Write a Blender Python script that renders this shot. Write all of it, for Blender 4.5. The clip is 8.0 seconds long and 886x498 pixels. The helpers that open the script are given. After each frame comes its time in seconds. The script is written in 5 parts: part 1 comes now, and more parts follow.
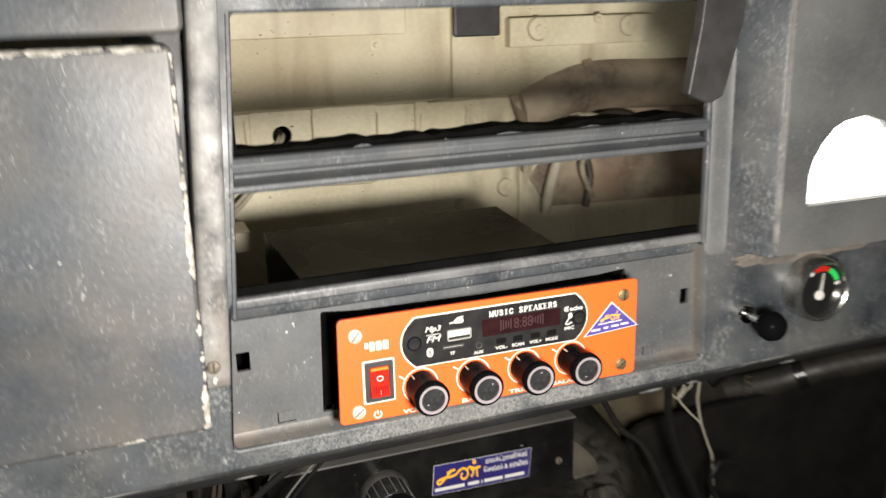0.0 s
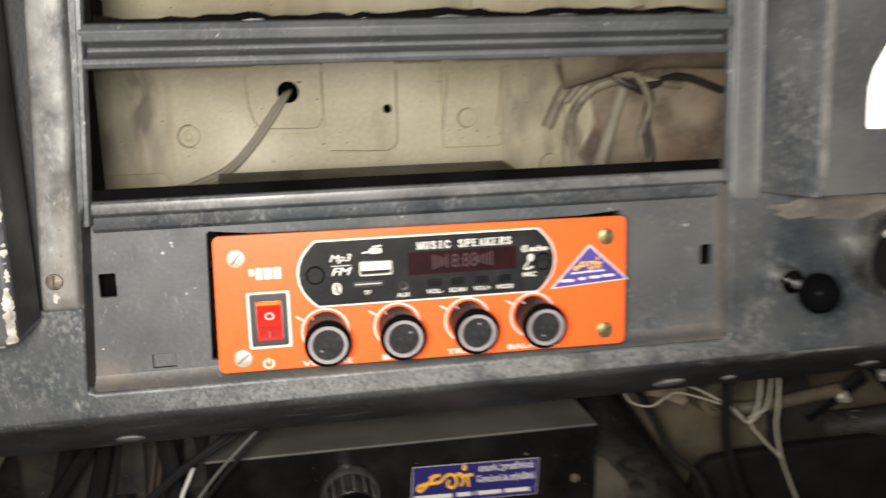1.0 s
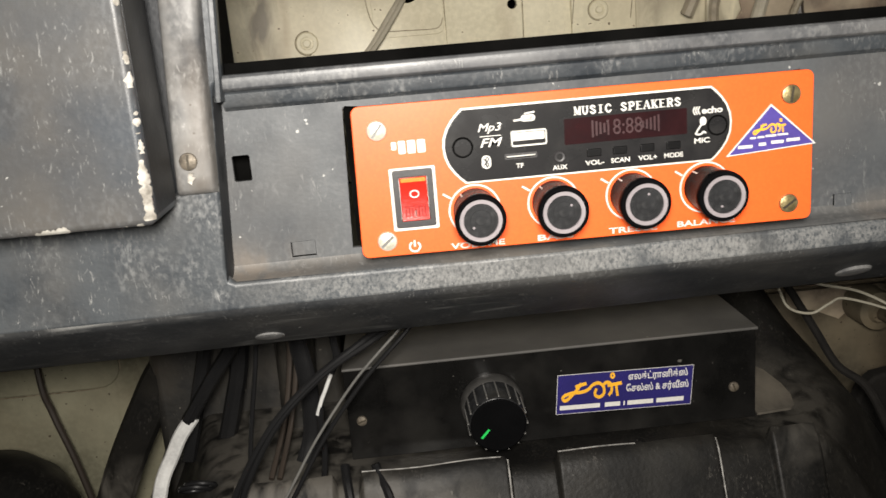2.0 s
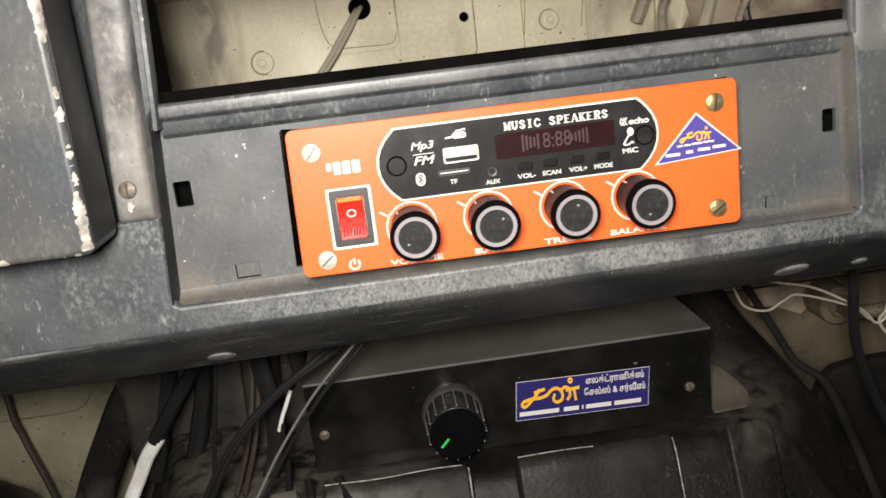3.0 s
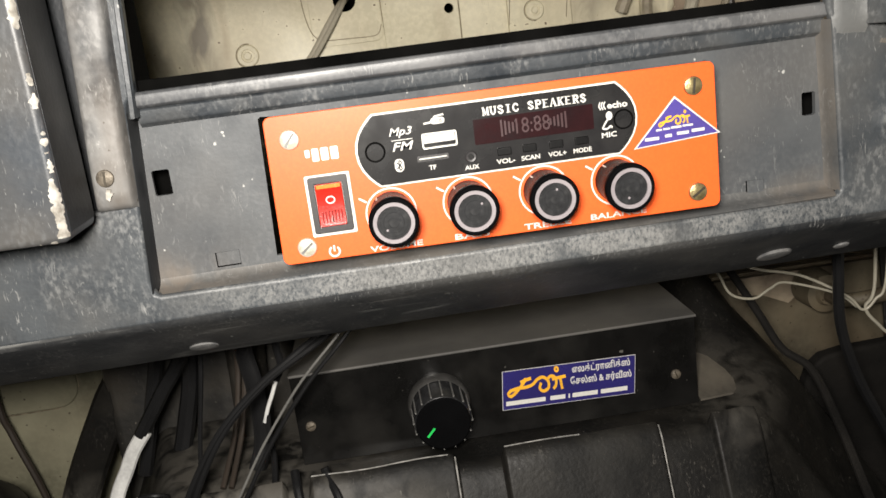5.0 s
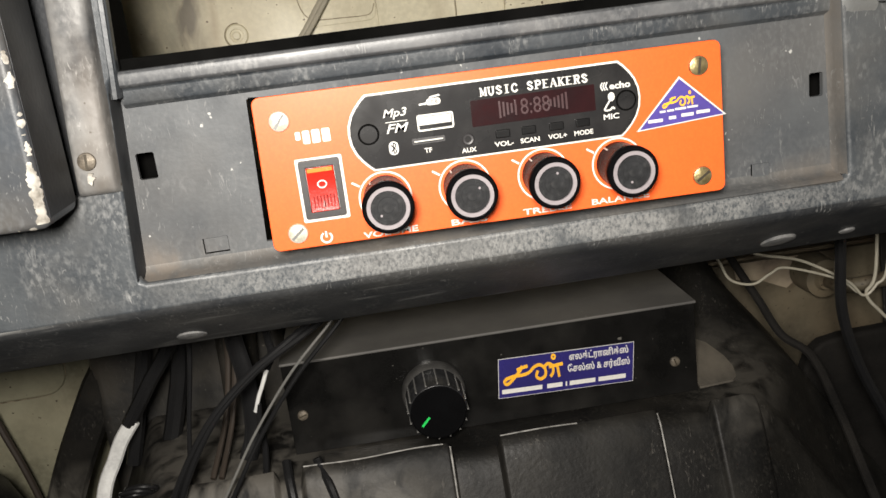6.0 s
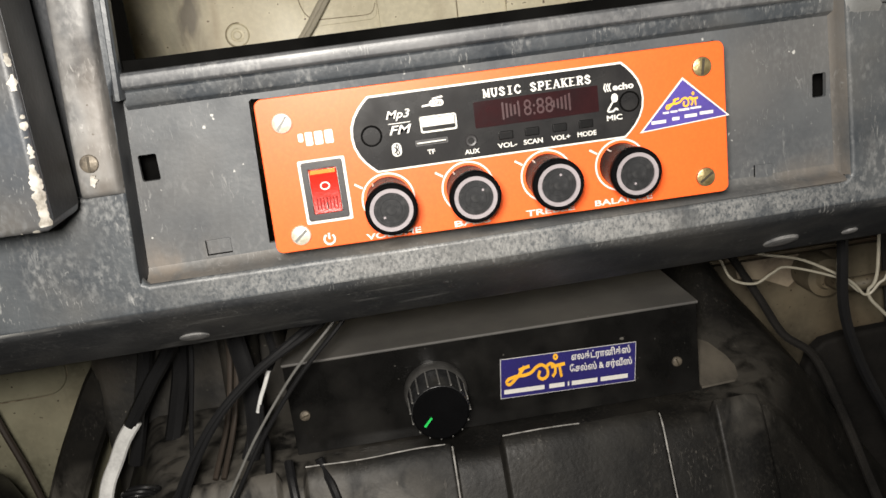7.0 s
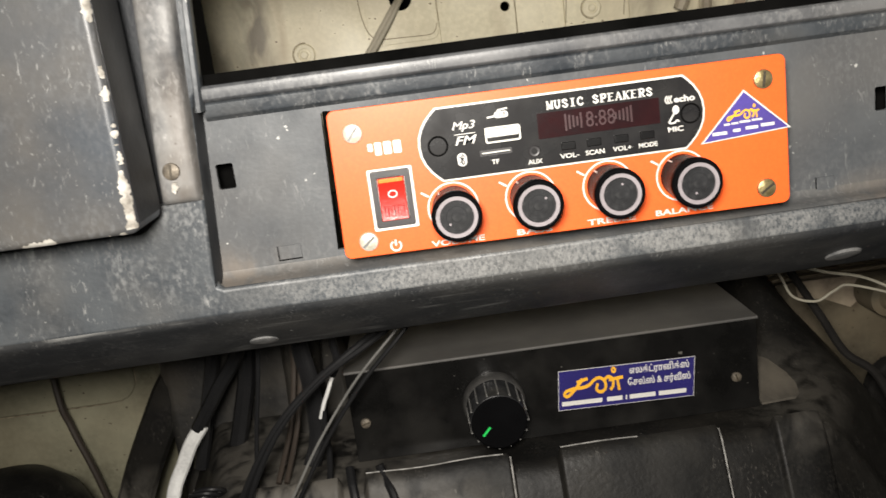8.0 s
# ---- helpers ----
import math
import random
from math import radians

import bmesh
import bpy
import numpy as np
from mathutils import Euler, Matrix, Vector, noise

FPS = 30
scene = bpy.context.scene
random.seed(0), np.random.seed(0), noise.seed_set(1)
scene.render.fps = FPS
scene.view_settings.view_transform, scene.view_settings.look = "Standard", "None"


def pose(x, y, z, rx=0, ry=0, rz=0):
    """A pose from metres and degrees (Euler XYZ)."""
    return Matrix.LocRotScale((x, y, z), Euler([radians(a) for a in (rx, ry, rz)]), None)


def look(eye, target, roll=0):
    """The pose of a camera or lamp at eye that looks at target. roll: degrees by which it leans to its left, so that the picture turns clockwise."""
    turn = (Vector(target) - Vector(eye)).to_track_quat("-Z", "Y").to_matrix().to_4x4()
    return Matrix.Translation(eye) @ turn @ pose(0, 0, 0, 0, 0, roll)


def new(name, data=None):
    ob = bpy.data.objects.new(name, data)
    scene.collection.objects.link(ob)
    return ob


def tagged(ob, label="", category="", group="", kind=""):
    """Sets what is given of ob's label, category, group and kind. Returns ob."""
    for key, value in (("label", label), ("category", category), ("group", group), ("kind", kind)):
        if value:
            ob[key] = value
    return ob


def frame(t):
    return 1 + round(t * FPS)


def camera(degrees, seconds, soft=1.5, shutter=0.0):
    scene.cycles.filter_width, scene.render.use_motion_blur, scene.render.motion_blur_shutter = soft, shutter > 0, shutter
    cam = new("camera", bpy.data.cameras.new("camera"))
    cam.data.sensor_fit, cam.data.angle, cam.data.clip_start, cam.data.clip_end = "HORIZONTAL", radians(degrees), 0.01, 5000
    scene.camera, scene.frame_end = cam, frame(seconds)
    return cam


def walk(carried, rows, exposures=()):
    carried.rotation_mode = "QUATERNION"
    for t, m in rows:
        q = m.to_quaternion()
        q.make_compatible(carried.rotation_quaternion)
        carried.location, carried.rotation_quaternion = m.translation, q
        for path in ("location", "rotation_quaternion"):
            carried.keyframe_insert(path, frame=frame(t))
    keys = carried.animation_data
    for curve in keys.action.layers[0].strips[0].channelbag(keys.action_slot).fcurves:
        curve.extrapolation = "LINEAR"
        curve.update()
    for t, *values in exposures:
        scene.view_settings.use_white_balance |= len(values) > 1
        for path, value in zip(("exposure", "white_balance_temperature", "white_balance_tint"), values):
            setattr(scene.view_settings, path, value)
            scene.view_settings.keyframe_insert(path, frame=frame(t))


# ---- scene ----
cam = camera(53.8, 8.0, soft=1.5, shutter=0.7)
PATH = [
    (0, (-0.1917, -0.4341, 0.2201), (-0.0582, -0.0734, 0.1103), -1.43),
    (0.2, (-0.1658, -0.4271, 0.1870), (-0.0489, -0.0562, 0.0930), -1.02),
    (0.3, (-0.1531, -0.4183, 0.1720), (-0.0425, -0.0441, 0.0840), -0.62),
    (0.4, (-0.1343, -0.4167, 0.1634), (-0.0315, -0.0394, 0.0792), -0.83),
    (0.5, (-0.1153, -0.4146, 0.1538), (-0.0181, -0.0353, 0.0717), -0.90),
    (0.6, (-0.0995, -0.4173, 0.1446), (-0.0084, -0.0364, 0.0635), -1.23),
    (0.8, (-0.0728, -0.4079, 0.1322), (0.0079, -0.0239, 0.0543), -1.52),
    (1, (-0.0580, -0.3818, 0.1234), (0.0083, 0.0043, 0.0428), -1.61),
    (1.1, (-0.0571, -0.3713, 0.1226), (0.0003, 0.0161, 0.0409), -1.96),
    (1.3, (-0.0671, -0.3591, 0.1085), (-0.0240, 0.0292, 0.0228), -2.39),
    (1.4, (-0.0728, -0.3540, 0.0968), (-0.0361, 0.0342, 0.0078), -2.76),
    (1.5, (-0.0760, -0.3579, 0.0909), (-0.0458, 0.0305, 0.0001), -3.07),
    (1.7, (-0.0819, -0.3506, 0.0898), (-0.0601, 0.0370, -0.0064), -4.09),
    (2, (-0.0782, -0.3498, 0.0854), (-0.0598, 0.0368, -0.0153), -4.90),
    (3.5, (-0.0524, -0.3612, 0.0906), (-0.0271, 0.0258, -0.0073), -7.42),
    (4, (-0.0602, -0.3493, 0.0862), (-0.0348, 0.0376, -0.0120), -7.49),
    (4.5, (-0.0596, -0.3574, 0.0881), (-0.0347, 0.0295, -0.0106), -7.45),
    (4.7, (-0.0509, -0.3613, 0.0853), (-0.0263, 0.0256, -0.0131), -7.40),
    (6, (-0.0516, -0.3470, 0.0815), (-0.0241, 0.0373, -0.0259), -7.30),
    (6.5, (-0.0506, -0.3460, 0.0805), (-0.0239, 0.0384, -0.0271), -7.34),
    (7, (-0.0527, -0.3460, 0.0832), (-0.0252, 0.0380, -0.0254), -7.36),
    (7.5, (-0.0553, -0.3510, 0.0829), (-0.0391, 0.0351, -0.0204), -7.62),
    (8, (-0.0586, -0.3575, 0.0800), (-0.0534, 0.0309, -0.0152), -7.63),
]
walk(cam, [(t, look(eye, target, roll)) for t, eye, target, roll in PATH], [(0.0, 0.30), (0.5, 0.33), (0.8, 0.38), (1.0, -0.12), (1.2, -0.05), (1.5, -0.02), (2.0, 0.02), (8.0, 0.06)])

# ---------------------------------------------------------------- light
world = bpy.data.worlds.new("cab_air")
scene.world = world
world.use_nodes = True
world.node_tree.nodes["Background"].inputs[0].default_value = (1.0, 0.95, 0.88, 1)
world.node_tree.nodes["Background"].inputs[1].default_value = 0.05

torch = bpy.data.lights.new("torch", "AREA")
torch.shape, torch.size, torch.energy, torch.color = "DISK", 0.08, 5.0, (1.0, 0.945, 0.87)
torch_ob = new("torch", torch)
torch_ob.matrix_world = look((-0.082, -0.406, 0.132), (-0.030, 0.05, 0.0))


# ---------------------------------------------------------------- materials
def surface(name, dark, light, scale=30.0, rough=(0.5, 0.7), bump=0.15, fine=400.0, metal=0.0, specks=None, dust=None, scratch=None, coat=0.0, emit=None, spec=0.5, streak=None, scuff=None, blot=None, rub=None):
    """Two scales of colour change, relief, and wear: specks, dust and scratches are (colour, amount)."""
    m = bpy.data.materials.new(name)
    m.use_nodes = True
    t = m.node_tree
    n, link = t.nodes, t.links.new
    b = n["Principled BSDF"]
    co = n.new("ShaderNodeTexCoord").outputs["Object"]

    def cloud(size, detail=4.0, stretch=None, wobble=0.0):
        x = n.new("ShaderNodeTexNoise")
        x.inputs["Scale"].default_value, x.inputs["Detail"].default_value = size, detail
        x.inputs["Distortion"].default_value = wobble
        if stretch:
            mp = n.new("ShaderNodeMapping")
            mp.inputs["Scale"].default_value = stretch[:3]
            mp.inputs["Rotation"].default_value = (0, stretch[3], 0)
            link(co, mp.inputs[0])
            link(mp.outputs[0], x.inputs[0])
        else:
            link(co, x.inputs[0])
        return x.outputs[0]

    def span(value, a, b2, lo=0.0, hi=1.0):
        x = n.new("ShaderNodeMapRange")
        for k, v in enumerate((a, b2, lo, hi)):
            x.inputs[k + 1].default_value = v
        link(value, x.inputs[0])
        return x.outputs[0]

    def mixed(fac, a, b2):
        x = n.new("ShaderNodeMix")
        x.data_type = "RGBA"
        link(fac, x.inputs[0])
        for k, v in ((6, a), (7, b2)):
            if isinstance(v, tuple):
                x.inputs[k].default_value = (*v, 1)
            else:
                link(v, x.inputs[k])
        return x.outputs[2]

    def times(a, b2):
        x = n.new("ShaderNodeMath")
        x.operation = "MULTIPLY"
        link(a, x.inputs[0])
        if isinstance(b2, float):
            x.inputs[1].default_value = b2
        else:
            link(b2, x.inputs[1])
        return x.outputs[0]

    big, small = cloud(scale, 5.0), cloud(fine, 3.0)
    colour = mixed(span(big, 0.35, 0.68), dark, light)
    mid = tuple(0.5 * (p + q) for p, q in zip(dark, light))
    colour = mixed(times(span(small, 0.4, 0.7), 0.25), colour, tuple(min(1.0, 1.5 * v) for v in mid))
    if dust:
        colour = mixed(times(span(cloud(scale * 0.7, 6.0), 0.48, 0.72), dust[1]), colour, dust[0])
    if scratch:
        for turn, at in ((0.5, 0.66), (-0.9, 0.67)):
            line = cloud(150.0, 3.0, (3.0, 1.0, 0.8, turn), 2.0)
            patch = span(cloud(scale * 2.3, 3.0), 0.47, 0.60)
            colour = mixed(times(times(span(line, at - 0.03, at + 0.06), patch), scratch[1]), colour, scratch[0])
    if scuff:
        line = cloud(520.0, 8.0, (1.0, 1.0, 0.6, 0.3), 0.3)
        patch = span(cloud(scale * 1.6, 4.0), 0.44, 0.66)
        colour = mixed(times(times(span(line, 0.47, 0.72), patch), scuff[1]), colour, scuff[0])
    if streak:
        line = cloud(26.0, 3.0, (1.0, 1.0, 0.16, 0.02), 0.4)
        colour = mixed(times(span(line, 0.56, 0.74), streak[1]), colour, streak[0])
    if rub:
        line = cloud(120.0, 4.0, (0.10, 1.0, 1.3, 0.03), 0.5)
        patch = span(cloud(scale * 1.2, 3.0), 0.46, 0.60)
        colour = mixed(times(times(span(line, 0.60, 0.70), patch), rub[1]), colour, rub[0])
    if blot:
        for (x, y, z), (w, h), strength in blot[1]:
            mp = n.new("ShaderNodeMapping")
            mp.inputs["Location"].default_value = (-x / w, 0.0, -z / h)
            mp.inputs["Scale"].default_value = (1.0 / w, 0.0, 1.0 / h)
            link(co, mp.inputs[0])
            far = n.new("ShaderNodeVectorMath")
            far.operation = "LENGTH"
            link(mp.outputs[0], far.inputs[0])
            ragged = span(cloud(70.0, 6.0, (1.0, 1.0, 0.35, 0.05), 0.6), 0.36, 0.58)
            if len(blot) > 2:
                ragged = times(span(cloud(60.0, 5.0), 0.30, 0.52), span(cloud(blot[2], 8.0, (1.0, 1.0, 0.7, 0.3), 0.4), 0.34, 0.66))
            colour = mixed(times(times(span(far.outputs["Value"], 1.0, 0.25), ragged), strength), colour, blot[0])
    if specks:
        colour = mixed(span(cloud(260.0, 1.0), specks[1], specks[1] + 0.03), colour, specks[0])
    link(colour, b.inputs["Base Color"])
    link(span(big, 0.3, 0.7, rough[1], rough[0]), b.inputs["Roughness"])
    b.inputs["Metallic"].default_value = metal
    b.inputs["Specular IOR Level"].default_value = spec
    b.inputs["Coat Weight"].default_value = coat
    if emit:
        b.inputs["Emission Color"].default_value, b.inputs["Emission Strength"].default_value = (*emit[0], 1), emit[1]
    if bump:
        x = n.new("ShaderNodeBump")
        x.inputs["Strength"].default_value, x.inputs["Distance"].default_value = bump, 0.0006
        link(small, x.inputs["Height"])
        link(x.outputs[0], b.inputs["Normal"])
    return m


def plain(name, colour, rough=0.45, metal=0.0, coat=0.0, glow=0.0, spread=0.12, spec=0.5):
    """Small even parts: one colour with a slight cloud in it."""
    m = surface(name, tuple(c * (1 - spread) for c in colour), tuple(min(1, c * (1 + spread)) for c in colour), 60.0, (rough * 0.85, min(1, rough * 1.15)), 0.05, 900.0, metal, coat=coat, spec=spec,
                emit=(colour, glow) if glow else None)
    return m


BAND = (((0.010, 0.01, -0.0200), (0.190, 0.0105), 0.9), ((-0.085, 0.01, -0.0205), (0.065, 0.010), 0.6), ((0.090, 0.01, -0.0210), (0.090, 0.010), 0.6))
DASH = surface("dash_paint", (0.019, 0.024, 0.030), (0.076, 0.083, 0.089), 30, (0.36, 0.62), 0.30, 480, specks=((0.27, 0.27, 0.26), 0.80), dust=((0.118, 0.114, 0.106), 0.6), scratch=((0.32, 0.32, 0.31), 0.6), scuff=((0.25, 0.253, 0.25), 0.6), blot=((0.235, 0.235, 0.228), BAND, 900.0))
# darker dash paint: holds the shade of steep sides and the trough
SHADED = surface("shaded_paint", (0.007, 0.008, 0.010), (0.018, 0.020, 0.023), 26, (0.36, 0.55), 0.2, 480, specks=((0.16, 0.16, 0.155), 0.80), dust=((0.030, 0.029, 0.027), 0.5), streak=((0.004, 0.005, 0.006), 0.6), spec=0.3)
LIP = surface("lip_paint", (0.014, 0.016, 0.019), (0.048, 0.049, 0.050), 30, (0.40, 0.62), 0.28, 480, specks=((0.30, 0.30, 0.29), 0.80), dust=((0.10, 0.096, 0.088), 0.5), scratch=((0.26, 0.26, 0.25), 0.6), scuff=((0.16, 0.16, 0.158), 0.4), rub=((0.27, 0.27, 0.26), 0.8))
CORNERS = (((-0.143, 0.02, -0.011), (0.030, 0.018), 0.6), ((0.148, 0.02, -0.012), (0.026, 0.012), 0.5))
RECESS = surface("recess_paint", (0.046, 0.051, 0.057), (0.090, 0.095, 0.099), 22, (0.45, 0.7), 0.14, 500, specks=((0.42, 0.42, 0.40), 0.77), dust=((0.115, 0.106, 0.096), 0.4), scratch=((0.22, 0.22, 0.215), 0.65), scuff=((0.150, 0.152, 0.152), 0.55), blot=((0.165, 0.138, 0.112), CORNERS))
RAIL = surface("worn_rail", (0.060, 0.062, 0.065), (0.255, 0.250, 0.240), 55, (0.46, 0.70), 0.22, 350, specks=((0.07, 0.055, 0.04), 0.76), dust=((0.15, 0.130, 0.108), 0.4), scratch=((0.40, 0.39, 0.37), 0.7), scuff=((0.33, 0.325, 0.315), 0.6), streak=((0.050, 0.050, 0.050), 0.75), blot=((0.105, 0.083, 0.062), (((-0.1590, 0.003, 0.036), (0.012, 0.014), 0.85), ((-0.1535, 0.003, 0.062), (0.006, 0.035), 0.5))))
GLOVE = surface("glove_vinyl", (0.021, 0.026, 0.033), (0.055, 0.062, 0.071), 17, (0.34, 0.56), 0.15, 420, specks=((0.36, 0.36, 0.34), 0.80), dust=((0.12, 0.105, 0.085), 0.65), scratch=((0.34, 0.34, 0.33), 0.55), scuff=((0.15, 0.155, 0.16), 0.5))
CHIP = surface("bare_primer", (0.17, 0.155, 0.13), (0.56, 0.54, 0.49), 210, (0.6, 0.8), 0.5, 500)
# firewall stains; the first entry paints the vertical shadow of a bend
STAINS_SHADE = (((0.128, 0.33, 0.085), (0.016, 0.060), 0.55), ((0.150, 0.33, 0.100), (0.030, 0.030), 0.5), ((0.165, 0.33, 0.060), (0.030, 0.020), 0.45), ((-0.168, 0.33, 0.098), (0.020, 0.060), 0.85), ((-0.205, 0.33, 0.075), (0.035, 0.040), 0.5), ((0.20, 0.33, 0.06), (0.05, 0.05), 0.6))
CREAM = surface("cream_paint", (0.46, 0.415, 0.285), (0.62, 0.57, 0.42), 9, (0.4, 0.6), 0.2, 260, specks=((0.12, 0.085, 0.05), 0.74), dust=((0.33, 0.26, 0.16), 0.5), scratch=((0.30, 0.24, 0.16), 0.35), streak=((0.24, 0.17, 0.10), 0.55), blot=((0.10, 0.080, 0.055), STAINS_SHADE))
RUSTS = (((0.268, 0.33, -0.158), (0.030, 0.018), 0.9), ((0.292, 0.33, -0.176), (0.020, 0.014), 0.8), ((0.246, 0.33, -0.140), (0.022, 0.006), 0.8), ((0.330, 0.33, -0.150), (0.030, 0.020), 0.7))
# dirt and rust, plus a darker mix for the dim light down there
SOILED_DIM = surface("soiled_dim_cream", (0.058, 0.048, 0.031), (0.175, 0.147, 0.098), 16, (0.5, 0.75), 0.3, 220, specks=((0.05, 0.035, 0.02), 0.70), dust=((0.12, 0.085, 0.05), 0.6), streak=((0.07, 0.05, 0.03), 0.5), blot=((0.050, 0.026, 0.014), RUSTS))
GRIME = surface("grimy_metal", (0.13, 0.10, 0.075), (0.42, 0.35, 0.25), 22, (0.55, 0.85), 0.5, 200, dust=((0.19, 0.10, 0.06), 0.6), scratch=((0.42, 0.36, 0.25), 0.5))
# near-black; besides foam and grooves it paints shade inside openings
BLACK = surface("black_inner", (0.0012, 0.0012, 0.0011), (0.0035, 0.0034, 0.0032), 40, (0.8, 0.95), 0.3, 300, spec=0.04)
CASE = surface("black_case", (0.034, 0.033, 0.032), (0.056, 0.054, 0.051), 25, (0.4, 0.6), 0.06, 1500, dust=((0.075, 0.07, 0.062), 0.5), spec=0.4)
COVER_DUST = (((-0.165, 0.1, -0.172), (0.085, 0.050), 0.9), ((-0.085, 0.1, -0.190), (0.070, 0.030), 0.75), ((0.155, 0.1, -0.166), (0.050, 0.022), 0.4))
RUBBER = surface("black_rubber", (0.0042, 0.0041, 0.0039), (0.0105, 0.010, 0.0092), 25, (0.36, 0.62), 0.30, 340, specks=((0.09, 0.086, 0.076), 0.785), streak=((0.032, 0.030, 0.026), 0.55), dust=((0.024, 0.0215, 0.0175), 0.6), scratch=((0.10, 0.093, 0.082), 0.5), scuff=((0.040, 0.037, 0.032), 0.45), spec=0.17, blot=((0.105, 0.097, 0.084), COVER_DUST))
AMP_TOP = surface("amplifier_top", (0.062, 0.060, 0.057), (0.100, 0.096, 0.090), 25, (0.45, 0.65), 0.05, 1200, specks=((0.2, 0.19, 0.17), 0.80), dust=((0.12, 0.112, 0.10), 0.5), spec=0.4)
CABLE = plain("cable_black", (0.010, 0.010, 0.0105), 0.24, spec=0.5)
CABLE_WHITE = plain("cable_white", (0.37, 0.345, 0.275), 0.5)
ORANGE = surface("orange_panel", (0.82, 0.104, 0.018), (0.88, 0.124, 0.023), 12, (0.36, 0.44), 0.03, 900, specks=((0.9, 0.45, 0.25), 0.83), spec=0.45)
PRINT = plain("white_print", (0.62, 0.605, 0.57), 0.5, spread=0.05)
WINDOW = surface("black_window", (0.010, 0.010, 0.0105), (0.022, 0.0215, 0.022), 90, (0.20, 0.32), 0.0, 900, specks=((0.10, 0.10, 0.095), 0.83), dust=((0.034, 0.033, 0.032), 0.5), spec=0.35)
PANEL = surface("black_panel", (0.0045, 0.0044, 0.0042), (0.0095, 0.0092, 0.0088), 40, (0.12, 0.22), 0.0, 900, specks=((0.10, 0.095, 0.085), 0.79), dust=((0.024, 0.023, 0.021), 0.6), spec=0.2)
UNIT_TOP = surface("stereo_case", (0.004, 0.0043, 0.0033), (0.010, 0.0105, 0.008), 30, (0.2, 0.32), 0.04, 900, dust=((0.016, 0.0155, 0.012), 0.5), spec=0.15)
LEDGE = surface("dusty_ledge", (0.085, 0.078, 0.070), (0.20, 0.175, 0.145), 45, (0.55, 0.75), 0.15, 500, dust=((0.26, 0.21, 0.16), 0.5), scuff=((0.30, 0.28, 0.25), 0.4))
DUSTY = surface("dusty_recess", (0.050, 0.053, 0.056), (0.105, 0.104, 0.101), 30, (0.5, 0.7), 0.15, 600, dust=((0.17, 0.145, 0.118), 0.6), scratch=((0.22, 0.22, 0.215), 0.6), scuff=((0.20, 0.195, 0.185), 0.5), blot=((0.165, 0.138, 0.112), CORNERS))
SILL = surface("sill_wear", (0.060, 0.063, 0.068), (0.185, 0.187, 0.188), 24, (0.30, 0.5), 0.15, 420, dust=((0.11, 0.10, 0.09), 0.5), scratch=((0.32, 0.32, 0.31), 0.6), scuff=((0.26, 0.26, 0.255), 0.6))
RUSTY = surface("rusty_screw", (0.055, 0.046, 0.036), (0.20, 0.17, 0.13), 260, (0.45, 0.7), 0.3, 900, 0.4)
HEATER = surface("dusty_plastic", (0.008, 0.0077, 0.0072), (0.034, 0.0315, 0.027), 40, (0.35, 0.65), 0.4, 240, specks=((0.12, 0.11, 0.09), 0.745), dust=((0.050, 0.043, 0.034), 0.6), scratch=((0.11, 0.10, 0.085), 0.6))
# pale grey that paints the highlight line of a glossy black wire
SHEEN = plain("cable_sheen", (0.130, 0.128, 0.120), 0.25, spec=1.0)
WHITE_END = surface("white_sleeve", (0.44, 0.44, 0.43), (0.62, 0.62, 0.60), 90, (0.4, 0.55), 0.15, 600)
LOOM = surface("dirty_loom", (0.16, 0.132, 0.092), (0.40, 0.355, 0.265), 45, (0.5, 0.75), 0.4, 300, dust=((0.11, 0.08, 0.05), 0.6))
HOUSING = surface("housing_paint", (0.064, 0.068, 0.070), (0.140, 0.143, 0.140), 12, (0.42, 0.62), 0.22, 480, specks=((0.30, 0.30, 0.29), 0.81), dust=((0.135, 0.128, 0.116), 0.5), scratch=((0.26, 0.26, 0.25), 0.4), streak=((0.13, 0.125, 0.115), 0.35))
# rubbed rubber made paler to carry the lit pad edges
WORN_GLINT = surface("worn_glint_rubber", (0.10, 0.097, 0.090), (0.34, 0.33, 0.31), 160, (0.5, 0.7), 0.2, 600)
CABLE_PALE = plain("cable_pale", (0.33, 0.30, 0.235), 0.5)
BROWN = plain("cable_brown", (0.036, 0.028, 0.022), 0.45)
CHROME = plain("chrome", (0.75, 0.75, 0.73), 0.14, 1.0)
BEZEL = surface("worn_chrome", (0.30, 0.30, 0.29), (0.58, 0.58, 0.56), 120, (0.2, 0.34), 0.1, 800, 0.95)
SLOT = plain("screw_slot", (0.040, 0.032, 0.020), 0.6, 0.2)
# firewall cream with the dimmer light near the floor mixed into it
LEFT_DIM_CREAM = surface("dim_cream", (0.135, 0.128, 0.086), (0.31, 0.292, 0.205), 12, (0.45, 0.7), 0.2, 240, specks=((0.06, 0.045, 0.03), 0.72), dust=((0.13, 0.10, 0.06), 0.6), streak=((0.10, 0.08, 0.05), 0.6))
LCD = surface("lcd_red", (0.012, 0.004, 0.005), (0.026, 0.009, 0.010), 120, (0.15, 0.25), 0.03, 900)
SEGMENT = plain("lcd_segment", (0.044, 0.020, 0.022), 0.4)
KNOB = plain("knob_black", (0.0035, 0.0035, 0.0038), 0.26, spec=0.012)
KNOB_FACE = surface("knob_face", (0.010, 0.0102, 0.0108), (0.026, 0.0265, 0.028), 180, (0.26, 0.40), 0.1, 900, specks=((0.20, 0.19, 0.18), 0.80), scuff=((0.060, 0.060, 0.060), 0.5), spec=0.3)
